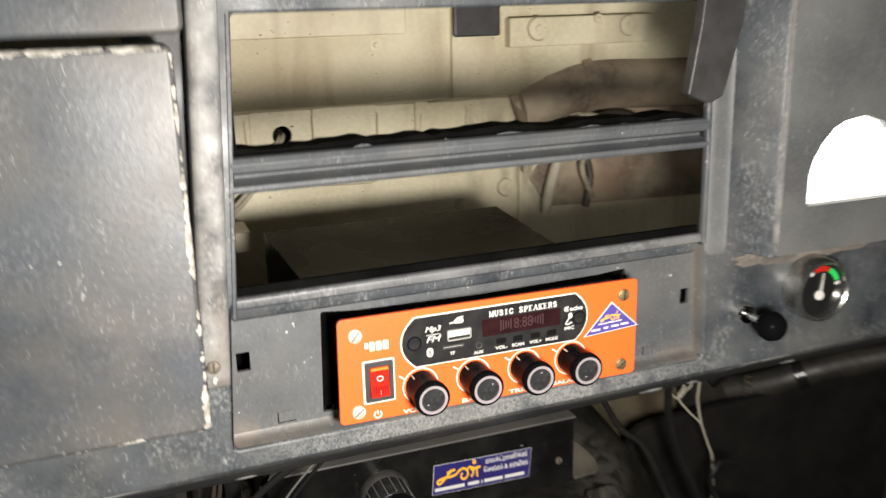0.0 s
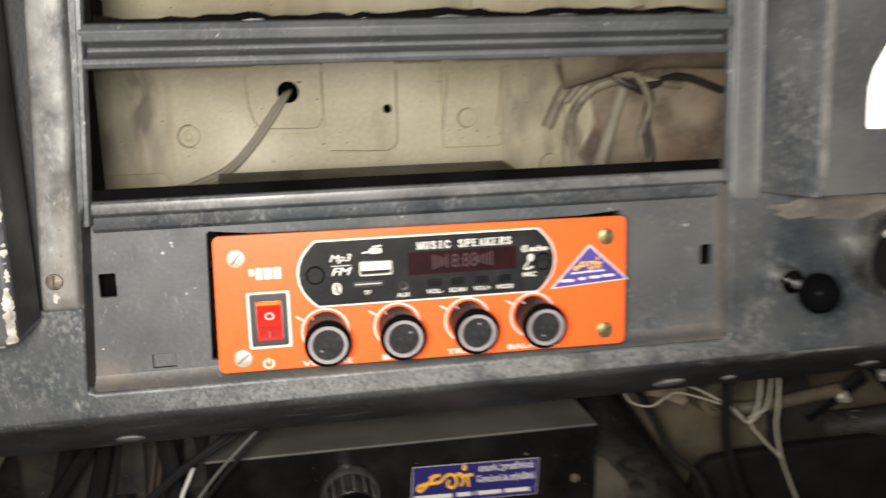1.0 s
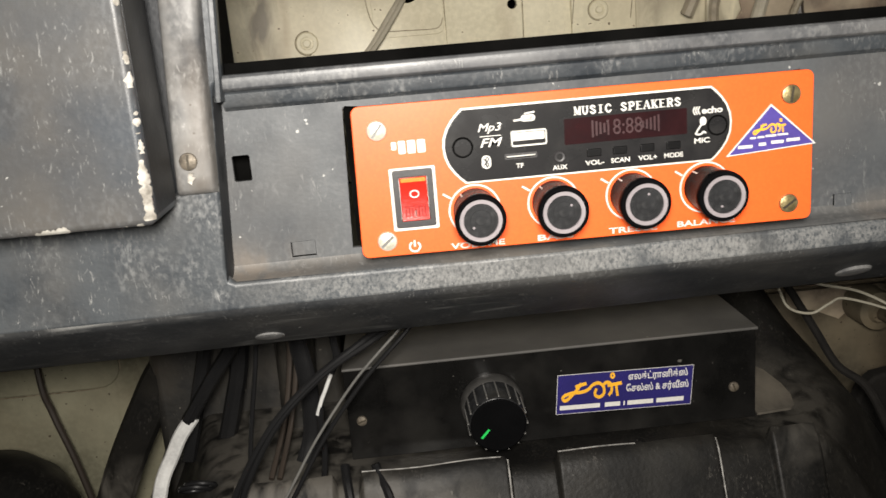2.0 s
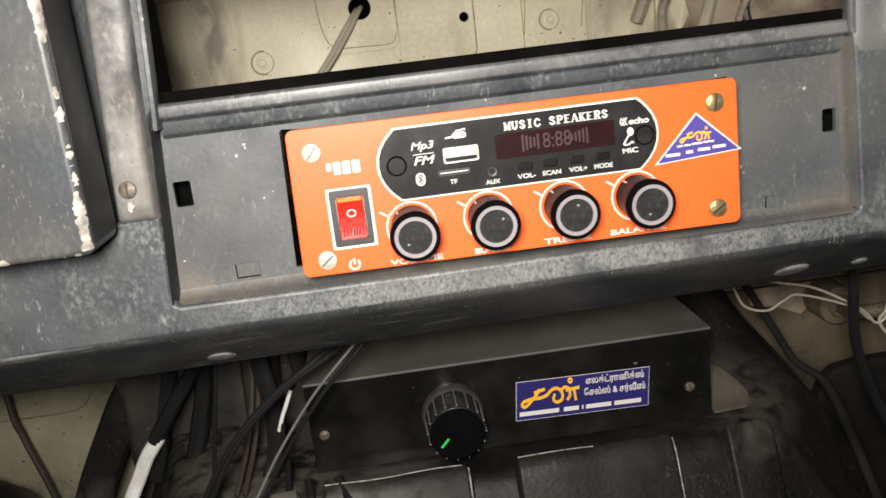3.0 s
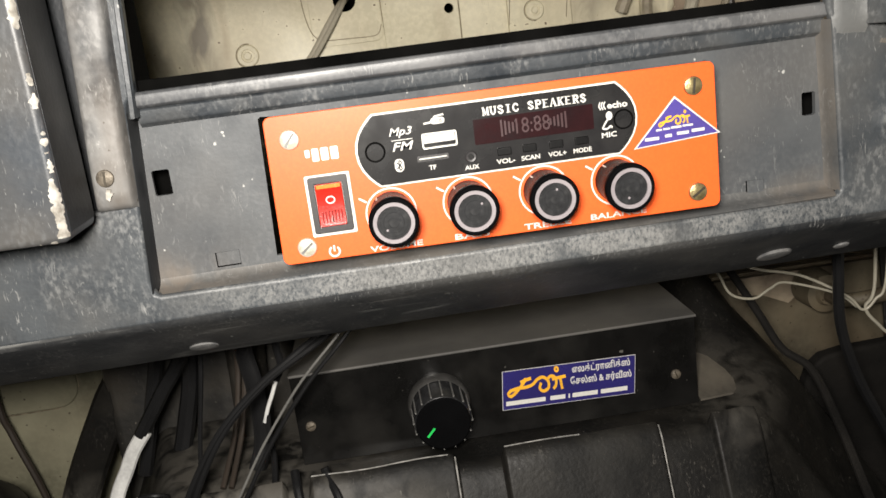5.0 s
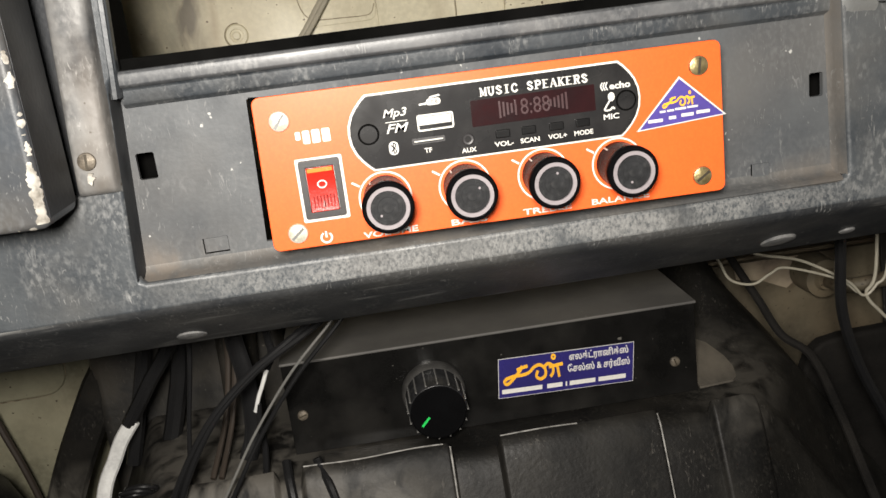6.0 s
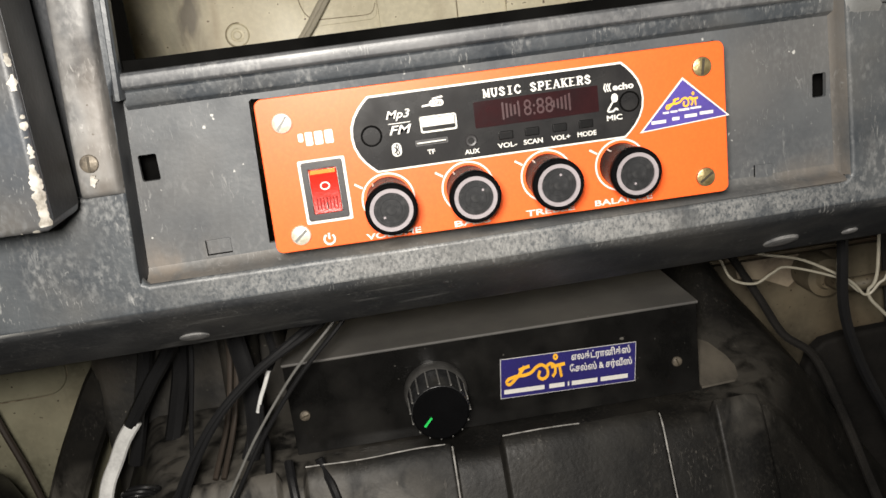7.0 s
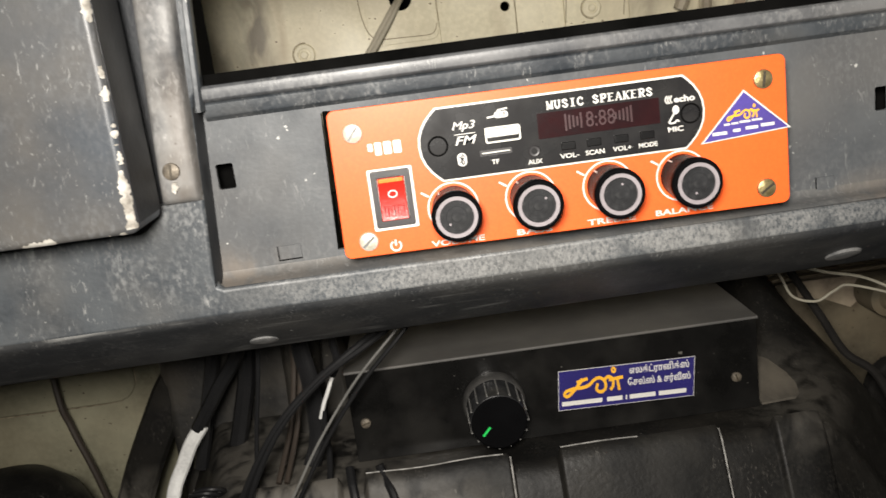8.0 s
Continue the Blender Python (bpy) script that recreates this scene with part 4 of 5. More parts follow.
part("print_line", box(-0.0432, -0.0345, WY - 0.0001, WY + 0.0001, 0.0393, 0.0396), PRINT, window)
lettering("lettering", "TF", -0.0292, -0.0262, 0.0255, 0.0274, WY, PRINT, window, bold=0.02)
lettering("lettering", "AUX", -0.0144, -0.0084, 0.0233, 0.0252, WY, PRINT, window, bold=0.02)
lettering("lettering", "echo", 0.0474, 0.0560, 0.0405, 0.0432, WY, PRINT, window, bold=0.03)
for k in range(3):
    part("print_line", stroke([(0.0466 - 0.0010 * k, 0.0436), (0.0459 - 0.0010 * k, 0.0420), (0.0466 - 0.0010 * k, 0.0404)], 0.0005, WY), PRINT, window)
lettering("lettering", "MIC", 0.0442, 0.0506, 0.0287, 0.0309, WY, PRINT, window, bold=0.02)
bm = stroke([(0.0472, 0.0362), (0.0455, 0.0338), (0.0450, 0.0325), (0.0470, 0.0324), (0.0482, 0.0333), (0.0490, 0.0326)], 0.0007, WY)
sheet(circle(0.0479, 0.0376, 0.0014, 12, 1.3), [], WY - 0.00015, WY, bm)
part("print_sign", bm, PRINT, window)
bm = sheet(rounded(-0.0262, -0.0205, 0.0440, 0.0466, 0.0012), [], WY - 0.00015, WY)
sheet([(-0.0292, 0.0443), (-0.0262, 0.0445), (-0.0262, 0.0453), (-0.0292, 0.0450)], [], WY - 0.00015, WY, bm)
sheet([(-0.0250, 0.0468), (-0.0205, 0.0472), (-0.0208, 0.0479), (-0.0246, 0.0474)], [], WY - 0.00015, WY, bm)
part("print_sign", bm, PRINT, window)
lettering("lettering", "USB", -0.0253, -0.0215, 0.0445, 0.0461, WY - 0.00016, WINDOW, window)
part("print_sign", sheet(rounded(-0.0431, -0.0393, 0.0264, 0.0318, 0.0018), [], WY - 0.00015, WY), PRINT, window)
part("print_line", stroke([(-0.0423, 0.0277), (-0.0403, 0.0301), (-0.0412, 0.0310), (-0.0412, 0.0272), (-0.0403, 0.0281), (-0.0423, 0.0305)], 0.00045, WY - 0.00016), WINDOW, window)
# usb port, card slot, jack, round sensor marks
usb = part("usb_port", sheet(rounded(-0.0308, -0.0163, 0.0343, 0.0407, 0.0008, 2), [rounded(-0.0302, -0.0169, 0.0349, 0.0401, 0.0005, 2)], WY - 0.0012, WY), STEEL, window, "bare metal port rim")
part("tongue", box(-0.0300, -0.0171, WY - 0.0008, WY, 0.0365, 0.0398), PRINT, usb, "white plastic tongue", bevel=0.0003)
part("card_slot", sheet(rounded(-0.0336, -0.0205, 0.0293, 0.0316, 0.0004, 2), [rounded(-0.0330, -0.0211, 0.0297, 0.0307, 0.0002, 1)], WY - 0.0004, WY), GREYP, window)
part("card_edge", box(-0.0328, -0.0213, WY - 0.0003, WY, 0.0302, 0.0307), STEEL, window)
part("jack", lathe([(0.0012, -0.0002), (0.0013, -0.0008), (0.0020, -0.0009), (0.0025, -0.0004), (0.0026, 0)], 24), GREYP, window, at=(-0.0114, WY, 0.0286))
for x, z in ((-0.0503, 0.0358), (0.0539, 0.0354)):
    part("sensor", lathe([(0, -0.0003), (0.0034, -0.0003), (0.0036, 0.0)], 28), WINDOW, window, at=(x, WY, z))
    part("sensor_groove", lathe([(0.0036, -0.00012), (0.0042, -0.00012), (0.0043, 0.0001)], 28), BLACK, window, at=(x, WY, z))

# brand mark as plain blocks
for x0, x1, z0, z1 in ((-0.0788, -0.0768, 0.0372, 0.0405), (-0.0760, -0.0732, 0.0354, 0.0407), (-0.0724, -0.0692, 0.0354, 0.0407), (-0.0684, -0.0652, 0.0354, 0.0407)):
    part("brand_block", sheet(rounded(x0, x1, z0, z1, 0.0005, 2), [], Y, FACE_Y + 0.0001), PRINT, stereo)
# power sign
part("print_sign", stroke([(-0.0730 + 0.0021 * math.sin(radians(a)), -0.0030 - 0.0000 + 0.0021 * -math.cos(radians(a)) * -1) for a in range(40, 331, 29)], 0.0008, Y), PRINT, stereo)
part("print_line", box(-0.0734, -0.0726, Y - 0.00015, Y, -0.0030, -0.0004), PRINT, stereo)

# rocker switch
part("switch_line", sheet(rounded(-0.0808, -0.0622, 0.0040, 0.0298, 0.0006, 2), [], Y, FACE_Y + 0.0001), PRINT, stereo)
switch = part("rocker_switch", sheet(rounded(-0.0796, -0.0634, 0.0055, 0.0290, 0.0008, 2), [rounded(-0.0772, -0.0657, 0.0082, 0.0262, 0.0005, 2)], Y - 0.0017, Y), GREYP, stereo, "dark grey switch frame", bevel=0.0005)
part("rocker", prism([(Y - 0.0005, 0.0084), (Y - 0.0032, 0.0084), (Y - 0.0017, 0.0165), (Y - 0.0012, 0.0238), (Y - 0.0012, 0.0260), (Y - 0.0005, 0.0260)], "x", -0.0770, -0.0659), RED, switch, "translucent red rocker", bevel=0.0004)
part("lamp_strip", box(-0.0764, -0.0665, Y - 0.0021, Y - 0.0010, 0.0242, 0.0257), AMBER, switch, "orange lamp strip")
bm = bmesh.new()
for k in range(7):
    box(-0.0754 + 0.0013 * k, -0.0750 + 0.0013 * k, Y - 0.0034, Y - 0.0018, 0.0100, 0.0146, bm)
part("ribs", bm, RED_DARK, switch)
part("print_sign", stroke([(-0.0713 + 0.0017 * math.sin(radians(a)), 0.0192 + 0.0014 * math.cos(radians(a))) for a in range(0, 361, 30)], 0.0005, Y - 0.0017), PRINT, switch)
part("print_line", box(-0.0716, -0.0711, Y - 0.0034, Y - 0.0028, 0.0100, 0.0128), PRINT, switch)

# four turning knobs
for k, (x, words, a) in enumerate(((-0.0470, "VOLUME", 3.9), (-0.0145, "BASS", 0.7), (0.0180, "TREBLE", 1.3), (0.0490, "BALANCE", 4.5))):
    z = 0.0098 + 0.0001 * k
    part("dial_line", lathe([(0.0101, -0.00015), (0.0108, -0.00015), (0.0108, 0)], 40), PRINT, stereo, at=(x - 0.0002, FACE_Y, z))
    part("dial_tick", stroke([(x - 0.0128, z + 0.0078), (x - 0.0098, z + 0.0058)], 0.0008, Y), PRINT, stereo)
    knob = part("knob", lathe([(0.0091, 0), (0.0092, -0.0060), (0.0092, -0.0150), (0.0094, -0.0156), (0.0099, -0.0160), (0.0101, -0.0168), (0.0101, -0.0200), (0.0097, -0.0208), (0.0093, -0.0211), (0.0069, -0.0211), (0.0067, -0.0204)], 44), KNOB, stereo, "glossy black turning knob", at=(x, FACE_Y, z))
    part("cap", lathe([(0.0068, -0.0204), (0.0056, -0.0204), (0.0055, -0.02025), (0.0042, -0.02025), (0.0041, -0.0204), (0.0022, -0.0204), (0.0021, -0.02025), (0, -0.02025)], 36), KNOB_FACE, knob, "black cap with fine rings", at=(x, FACE_Y, z), smooth=15, facing=(0, -1, 0))
    part("ring", lathe([(0.0067, -0.0206), (0.0068, -0.02125), (0.0083, -0.0213), (0.0084, -0.0208)], 44), RING, knob, "satin silver ring", at=(x, FACE_Y, z))
    part("dot", lathe([(0, -0.0205), (0.0005, -0.0205), (0.0006, -0.0198)], 12), RING, knob, at=(x + 0.0040 * math.cos(a), FACE_Y, z + 0.0040 * math.sin(a)))
    part("pointer", prism([(-0.0003, -0.0060), (0.0003, -0.0060), (0.0003, -0.0010), (-0.0003, -0.0010)], "z", 0.0088, 0.0093), PRINT, knob, at=(x, FACE_Y, z), turn=(0, radians(-38), 0))
    w = {"VOLUME": 0.0112, "BASS": 0.0075, "TREBLE": 0.0102, "BALANCE": 0.0122}[words]
    lettering("lettering", words, x - w, x + w, -0.0058, -0.0033, Y + 0.0001, PRINT, stereo, bold=0.02)

for x, z, a, lab, m in ((-0.0840, 0.0455, 0.9, "bright zinc screw", ZINC), (0.0845, 0.0452, 1.45, "yellow zinc screw", BRASS), (-0.0840, 0.0002, 0.7, "bright zinc screw", ZINC), (0.0842, 0.0000, 0.6, "yellow zinc screw", BRASS)):
    screw((x, FACE_Y, z), 0.0041, 0.0016, m, stereo, a, lab, RIDGE if m == ZINC else SLOT)

# triangular sticker with a yellow mark and bars
tri = part("sticker", sheet([(0.0763, 0.0420), (0.0576, 0.0219), (0.0954, 0.0242)], [], Y - 0.0001, FACE_Y), PRINT, stereo, "violet triangular sticker with yellow mark")
part("field", sheet([(0.0763, 0.0410), (0.0588, 0.0224), (0.0942, 0.0246)], [], Y - 0.0002, Y), VIOLET, tri)
TY = Y - 0.0002


def mark(x, z, s, y, parent, width, squash=0.78):
    """The shop's yellow mark as two looping strokes and a dot."""
    lines = (
        ((-0.37, 0.196), (-0.45, 0.09), (-0.715, -0.12), (-0.907, -0.22), (-1.0, -0.15), (-0.89, -0.06)),
        ((-0.93, -0.08), (-0.657, -0.036), (-0.395, -0.038), (-0.163, 0.005), (0.023, 0.124), (0.215, 0.156), (0.372, 0.035), (0.36, -0.14), (0.198, -0.21), (0.07, -0.127), (0.13, 0.02)),
        ((-0.56, 0.110), (-0.38, 0.150), (-0.19, 0.178)),
        ((0.30, 0.06), (0.477, 0.154), (0.622, 0.087), (0.625, -0.087), (0.523, -0.19)),
        ((0.50, 0.070), (0.75, 0.085), (0.97, 0.100)),
        ((0.78, 0.08), (0.80, -0.08), (0.82, -0.23)),
    )
    bm = bmesh.new()
    for k, line in enumerate(lines):
        stroke([(x + u * s, z + v * s) for u, v in line], width, y - 0.00002 * k, bm)
    sheet(circle(x + 0.68 * s, z + 0.31 * s, 0.085 * s, 14), [circle(x + 0.68 * s, z + 0.31 * s, 0.025 * s, 10)], y - 0.00015, y, bm)
    for v in bm.verts:
        v.co.z = z + (v.co.z - z) * squash
    return part("mark", bm, YELLOW, parent)


mark(0.0757, 0.0322, 0.0068, TY, tri, 0.0006, 1.35)


def bars(rows, y, parent, mat=PRINT):
    for x0, x1, z0, h in rows:
        part("print_bar", box(x0, x1, y - 0.00012, y + 0.00005, z0, z0 + h), mat, parent)


bars([(0.0675, 0.0700, 0.0283, 0.0008), (0.0706, 0.0735, 0.0284, 0.0008), (0.0740, 0.0785, 0.0286, 0.0009), (0.0790, 0.0835, 0.0288, 0.0008)], TY, tri)
bars([(0.0625, 0.0686, 0.0247, 0.0013), (0.0712, 0.0742, 0.0252, 0.0013), (0.0764, 0.0816, 0.0256, 0.0013), (0.0828, 0.0884, 0.0260, 0.0013)], TY, tri)

# ---------------------------------------------------------------- under the dashboard
def cover_height(x, y):
    """Moulded rubber engine cover: flat top, front slope with raised pads, falling sides, a hump behind."""
    def soft(v, r):
        return v if v > r else (0.0 if v < -r else (v + r) ** 2 / (4 * r))

    xr = np.interp(y, [0.0, 0.10, 0.116, 0.168, 0.35], [0.120, 0.156, 0.164, 0.204, 0.228])
    xl = np.interp(y, [0.0, 0.13, 0.35], [-0.190, -0.205, -0.265])
    z = -0.1685 - 2.05 * soft(0.104 - y, 0.006) - 1.5 * soft(x - xr, 0.014) - 2.2 * soft(xl - x, 0.01)
    z += 0.062 * math.exp(-(((x - 0.168) / 0.030) ** 2) - ((y - 0.270) / 0.075) ** 2)
    z += 0.0012 * noise.noise((x * 30, y * 30, 0.0)) * (1.0 if y < 0.12 else 0.3)
    return z


def patch(x0, x1, y0, y1, nx, ny, height):
    bm = bmesh.new()
    grid = [[bm.verts.new((x, y, max(-0.458, height(x, y)))) for x in np.linspace(x0, x1, nx)] for y in np.linspace(y0, y1, ny)]
    for j in range(ny - 1):
        for k in range(nx - 1):
            bm.faces.new((grid[j][k], grid[j][k + 1], grid[j + 1][k + 1], grid[j + 1][k]))
    return bm


cover = thing("engine_cover", (0.0, 0.15, -0.2), "black moulded rubber engine cover with raised pads", "engine cover")
part("body", patch(-0.34, 0.36, -0.06, 0.325, 270, 190, cover_height), RUBBER, cover, smooth=60)
for a, b2 in ((-0.190, -0.128), (-0.117, -0.0275), (-0.0030, 0.0955), (0.1235, 0.1560)):

    def padded(x, y):
        """The cover's surface raised by a soft-edged pad."""
        s = min(1.0, max(0.0, min(x - a, b2 - x) / 0.0032))
        f = min(1.0, max(0.0, (0.1110 - y) / 0.0032))
        return cover_height(x, y) - 0.0006 + 0.0085 * s * s * (3 - 2 * s) * f * f * (3 - 2 * f)

    if a > -0.12 and b2 < 0.12:
        # pale tubes along the pad edges: wear and painted highlight together
        x = b2 - 0.0022
        part("worn_glint_line", tube([(x, y, padded(x, y) + 0.0002) for y in (0.1070, 0.1035, 0.100, 0.090, 0.075, 0.060)], 0.0006, 6), WORN_GLINT, cover, "edge rubbed grey, its highlight painted in", smooth=60)
        line = [(x2, 0.1072, padded(x2, 0.1072) + 0.0002) for x2 in np.linspace(a + 0.003, b2 - (0.006 if a < -0.1 else 0.05), 7)]
        part("worn_glint_line", tube(line, 0.00045, 6), WORN_GLINT, cover, "edge rubbed grey, its highlight painted in", smooth=60)
    part("raised_pad", patch(a - 0.0005, b2 + 0.0005, 0.005, 0.1116, int((b2 - a) / 0.0011), 110, padded), RUBBER, cover, smooth=60, facing=(0, 0, 1))

amp = thing("amplifier", (0.004, 0.21, -0.168), "black metal amplifier box resting on the engine cover", "amplifier")
AX0, AX1, AY = -0.1210, 0.1300, 0.1360
part("case", box(AX0 + 0.0008, AX1 - 0.0008, AY + 0.0012, 0.300, -0.1672, -0.1092), CASE, amp, bevel=0.0006)
part("top_cover", prism([(AY - 0.0022, -0.1094), (AY - 0.0024, -0.1085), (AY - 0.0018, -0.1078), (0.302, -0.1078), (0.302, -0.1090), (AY - 0.0006, -0.1090), (AY - 0.0006, -0.1094)], "x", AX0, AX1), AMP_TOP, amp, "dusty black sheet-metal top cover", bevel=0.0003)
part("front_panel", box(AX0 + 0.0004, AX1 - 0.0004, AY, AY + 0.0012, -0.1676, -0.1095), PANEL, amp, "glossy black front panel", bevel=0.0003)
for x in (-0.105, 0.114):
    for y in (0.16, 0.28):
        part("foot", lathe([(0, 0), (0.006, 0), (0.006, 0.0012), (0, 0.0012)], 16), RUBBER, amp, at=(x, y, -0.1682), turn=(radians(-90), 0, 0))
for x, z, a in ((-0.1126, -0.1425, 0.3), (0.1158, -0.1460, 1.9)):
    screw((x, AY, z), 0.0032, 0.0016, RUSTY, amp, a, "dull zinc screw")
# fluted control knob
KX, KZ = -0.0335, -0.1400
knob = part("control_knob", lathe([(0.0176, 0.0), (0.0172, -0.0040), (0.0168, -0.0282), (0.0163, -0.0297), (0.0150, -0.0305), (0, -0.0305)], 56), KNOB_FACE, amp, "black fluted knob", at=(KX, AY, KZ))
part("flange", lathe([(0.0174, -0.0080), (0.0182, -0.0072), (0.0190, -0.0048), (0.0193, -0.0020), (0.0192, 0.0)], 56), FLANGE, knob, "rubbed grey flange", at=(KX, AY, KZ), smooth=60)
ridge = box(-0.00035, 0.00035, -0.0285, -0.0068, 0.0163, 0.0176)
ridge_me = bpy.data.meshes.new("ridge")
ridge.to_mesh(ridge_me)
ridge.free()
# light grey ridges paint the glints along the knob's flutes
for k in range(16):
    link_mesh("ridge", ridge_me, RIDGE, knob, at=(KX, AY, KZ), turn=(0, radians(22.5 * k + 5), 0))
part("face", lathe([(0, -0.0308), (0.0152, -0.0308), (0.0162, -0.0301)], 40), KNOB, knob, at=(KX, AY, KZ))
part("pointer", prism([(-0.0106, -0.0064), (-0.0096, -0.0072), (-0.0050, -0.0022), (-0.0060, -0.0014)], "y", -0.0313, -0.0307), GREEN, knob, "green pointer mark", at=(KX, AY, KZ))
# rectangular sticker, set on slightly crooked
sx, sz, sl = 0.0050, -0.1522, -0.025
ST = lambda u, v: (sx + u + 0.09 * v, sz + v + sl * u)
SW, SH = 0.0838, 0.0256
stick = part("sticker", sheet([ST(0, 0), ST(SW, 0), ST(SW, SH), ST(0, SH)], [], AY - 0.0002, AY), PRINT, amp, "navy blue sticker with yellow mark and white lettering")
part("field", sheet([ST(0.0003, 0.0003), ST(SW - 0.0003, 0.0003), ST(SW - 0.0003, SH - 0.0003), ST(0.0003, SH - 0.0003)], [], AY - 0.0003, AY - 0.0001), NAVY, stick)
SY = AY - 0.0003
mark(sx + 0.0232, sz + 0.0142, 0.0186, SY, stick, 0.0016, 1.35)
lettering("lettering", "எலக்ட்ரானிக்ஸ்", sx + 0.0455, sx + 0.0822, sz + 0.0168, sz + 0.0232, SY, PRINT, stick, tilt=sl, bold=0.02)
lettering("lettering", "ேசல்ஸ் & சர்வீஸ்", sx + 0.0440, sx + 0.0826, sz + 0.0092, sz + 0.0156, SY, PRINT, stick, tilt=sl, bold=0.02)
for u0, u1 in ((0.0022, 0.0270), (0.0300, 0.0395), (0.0415, 0.0424), (0.0440, 0.0600), (0.0620, 0.0790)):
    part("print_bar", sheet([ST(u0, 0.0028), ST(u1, 0.0028), ST(u1, 0.0056), ST(u0, 0.0056)], [], SY - 0.00012, SY), PRINT, stick)

# thin slab added for the pale dusty flat surface beside the amplifier
outline = [(-0.0085, 0.001), (-0.0085, 0.045), (0.006, 0.049), (0.0125, 0.042), (0.0180, 0.026), (0.0190, 0.015), (0.0170, 0.0055), (0.0135, 0.0025)]
bm = prism([(p, q) for p, q in outline], "z", 0.0, 0.0014)
for v in bm.verts:
    v.co.z += 0.25 * v.co.y
scrap = part("dusty_flat", bm, TAN, None, "dusty flat surface beside the amplifier", at=(0.1395, 0.1350, -0.1672), smooth=20)
tagged(scrap, category="board")

heater = thing("heater_box", (-0.18, 0.26, -0.168), "black plastic heater box under the dashboard", "heater box")
part("body", box(-0.262, -0.128, 0.228, 0.322, -0.36, -0.02), HEATER, heater, bevel=0.008)
part("rib", box(-0.172, -0.160, 0.216, 0.2255, -0.165, -0.03), HEATER, heater, bevel=0.002)
part("duct", tube([(-0.150, 0.21, -0.03), (-0.152, 0.208, -0.08), (-0.156, 0.206, -0.12), (-0.158, 0.204, -0.172)], 0.013, 14), HEATER, heater)
wire("trim_strip", [(-0.222, 0.235, -0.03), (-0.240, 0.235, -0.112), (-0.262, 0.235, -0.150), (-0.292, 0.235, -0.205), (-0.32, 0.235, -0.27)], 0.013, RUBBER, "black rubber door-seal strip hanging down", "strip", 10, 0.5)

# cables on the passenger side
wire("cable", [(-0.060, 0.120, -0.030), (-0.078, 0.106, -0.060), (-0.088, 0.100, -0.0712), (-0.1003, 0.100, -0.0793), (-0.1281, 0.098, -0.095), (-0.1544, 0.094, -0.1182), (-0.175, 0.090, -0.150), (-0.186, 0.088, -0.18)], 0.0021, CABLE, "thick black speaker cable hanging from the dashboard")
wire("cable", [(-0.064, 0.122, -0.028), (-0.084, 0.106, -0.061), (-0.094, 0.100, -0.0715), (-0.1062, 0.100, -0.0798), (-0.1330, 0.097, -0.0968), (-0.1585, 0.093, -0.120), (-0.180, 0.089, -0.152), (-0.192, 0.087, -0.18)], 0.0019, CABLE, "thick black speaker cable hanging from the dashboard")
# strand added as the highlight of the black wire next to it
wire("cable", [(-0.066, 0.118, -0.035), (-0.0775, 0.102, -0.064), (-0.0835, 0.098, -0.0726), (-0.1097, 0.096, -0.0982), (-0.134, 0.094, -0.1289), (-0.150, 0.090, -0.153), (-0.168, 0.088, -0.182)], 0.0008, SHEEN, "thin grey strand standing in for the highlight on a black wire")
wire("cable", [(-0.062, 0.118, -0.035), (-0.0745, 0.101, -0.066), (-0.0805, 0.097, -0.0745), (-0.1065, 0.095, -0.100), (-0.131, 0.093, -0.1305), (-0.147, 0.089, -0.155), (-0.165, 0.087, -0.184)], 0.0013, CABLE, "thin black wire hanging from the dashboard")
wire("cable", [(-0.119, 0.125, -0.030), (-0.1222, 0.120, -0.0781), (-0.1216, 0.120, -0.0941), (-0.1258, 0.119, -0.103)], 0.0022, CABLE, "black wire with a bare white end")
wire("cable", [(-0.1252, 0.1192, -0.1020), (-0.1296, 0.1188, -0.112), (-0.1330, 0.1184, -0.1190), (-0.1362, 0.118, -0.1275)], 0.0012, WHITE_END, "short white cable sleeve")
wire("cable", [(-0.1340, 0.119, -0.123), (-0.1350, 0.118, -0.134), (-0.1345, 0.116, -0.150), (-0.137, 0.112, -0.171)], 0.0019, CABLE, "black wire lying down to the engine cover")
wire("cable", [(-0.150, 0.165, -0.030), (-0.1529, 0.160, -0.0938), (-0.1552, 0.159, -0.1163), (-0.1610, 0.150, -0.145), (-0.168, 0.120, -0.166)], 0.0017, BROWN, "dusty brown twin wire")
wire("cable", [(-0.145, 0.165, -0.030), (-0.1485, 0.159, -0.0938), (-0.1510, 0.158, -0.1163), (-0.1570, 0.149, -0.146), (-0.163, 0.119, -0.166)], 0.0017, BROWN, "dusty brown twin wire")
wire("cable", [(-0.172, 0.175, -0.030), (-0.1860, 0.171, -0.090), (-0.2056, 0.170, -0.1199), (-0.2240, 0.170, -0.1462)], 0.0047, CABLE, "taped black cable with a white end")
wire("cable", [(-0.2205, 0.169, -0.1430), (-0.2300, 0.168, -0.155), (-0.2362, 0.166, -0.1665), (-0.2440, 0.160, -0.182), (-0.25, 0.150, -0.21)], 0.0046, WHITE_END, "white cable end below black tape", n=10, flat=0.6)
wire("cable", [(-0.183, 0.200, -0.030), (-0.1917, 0.200, -0.113), (-0.2009, 0.198, -0.1509), (-0.208, 0.19, -0.176)], 0.0060, CABLE, "thick black cable under the dashboard")
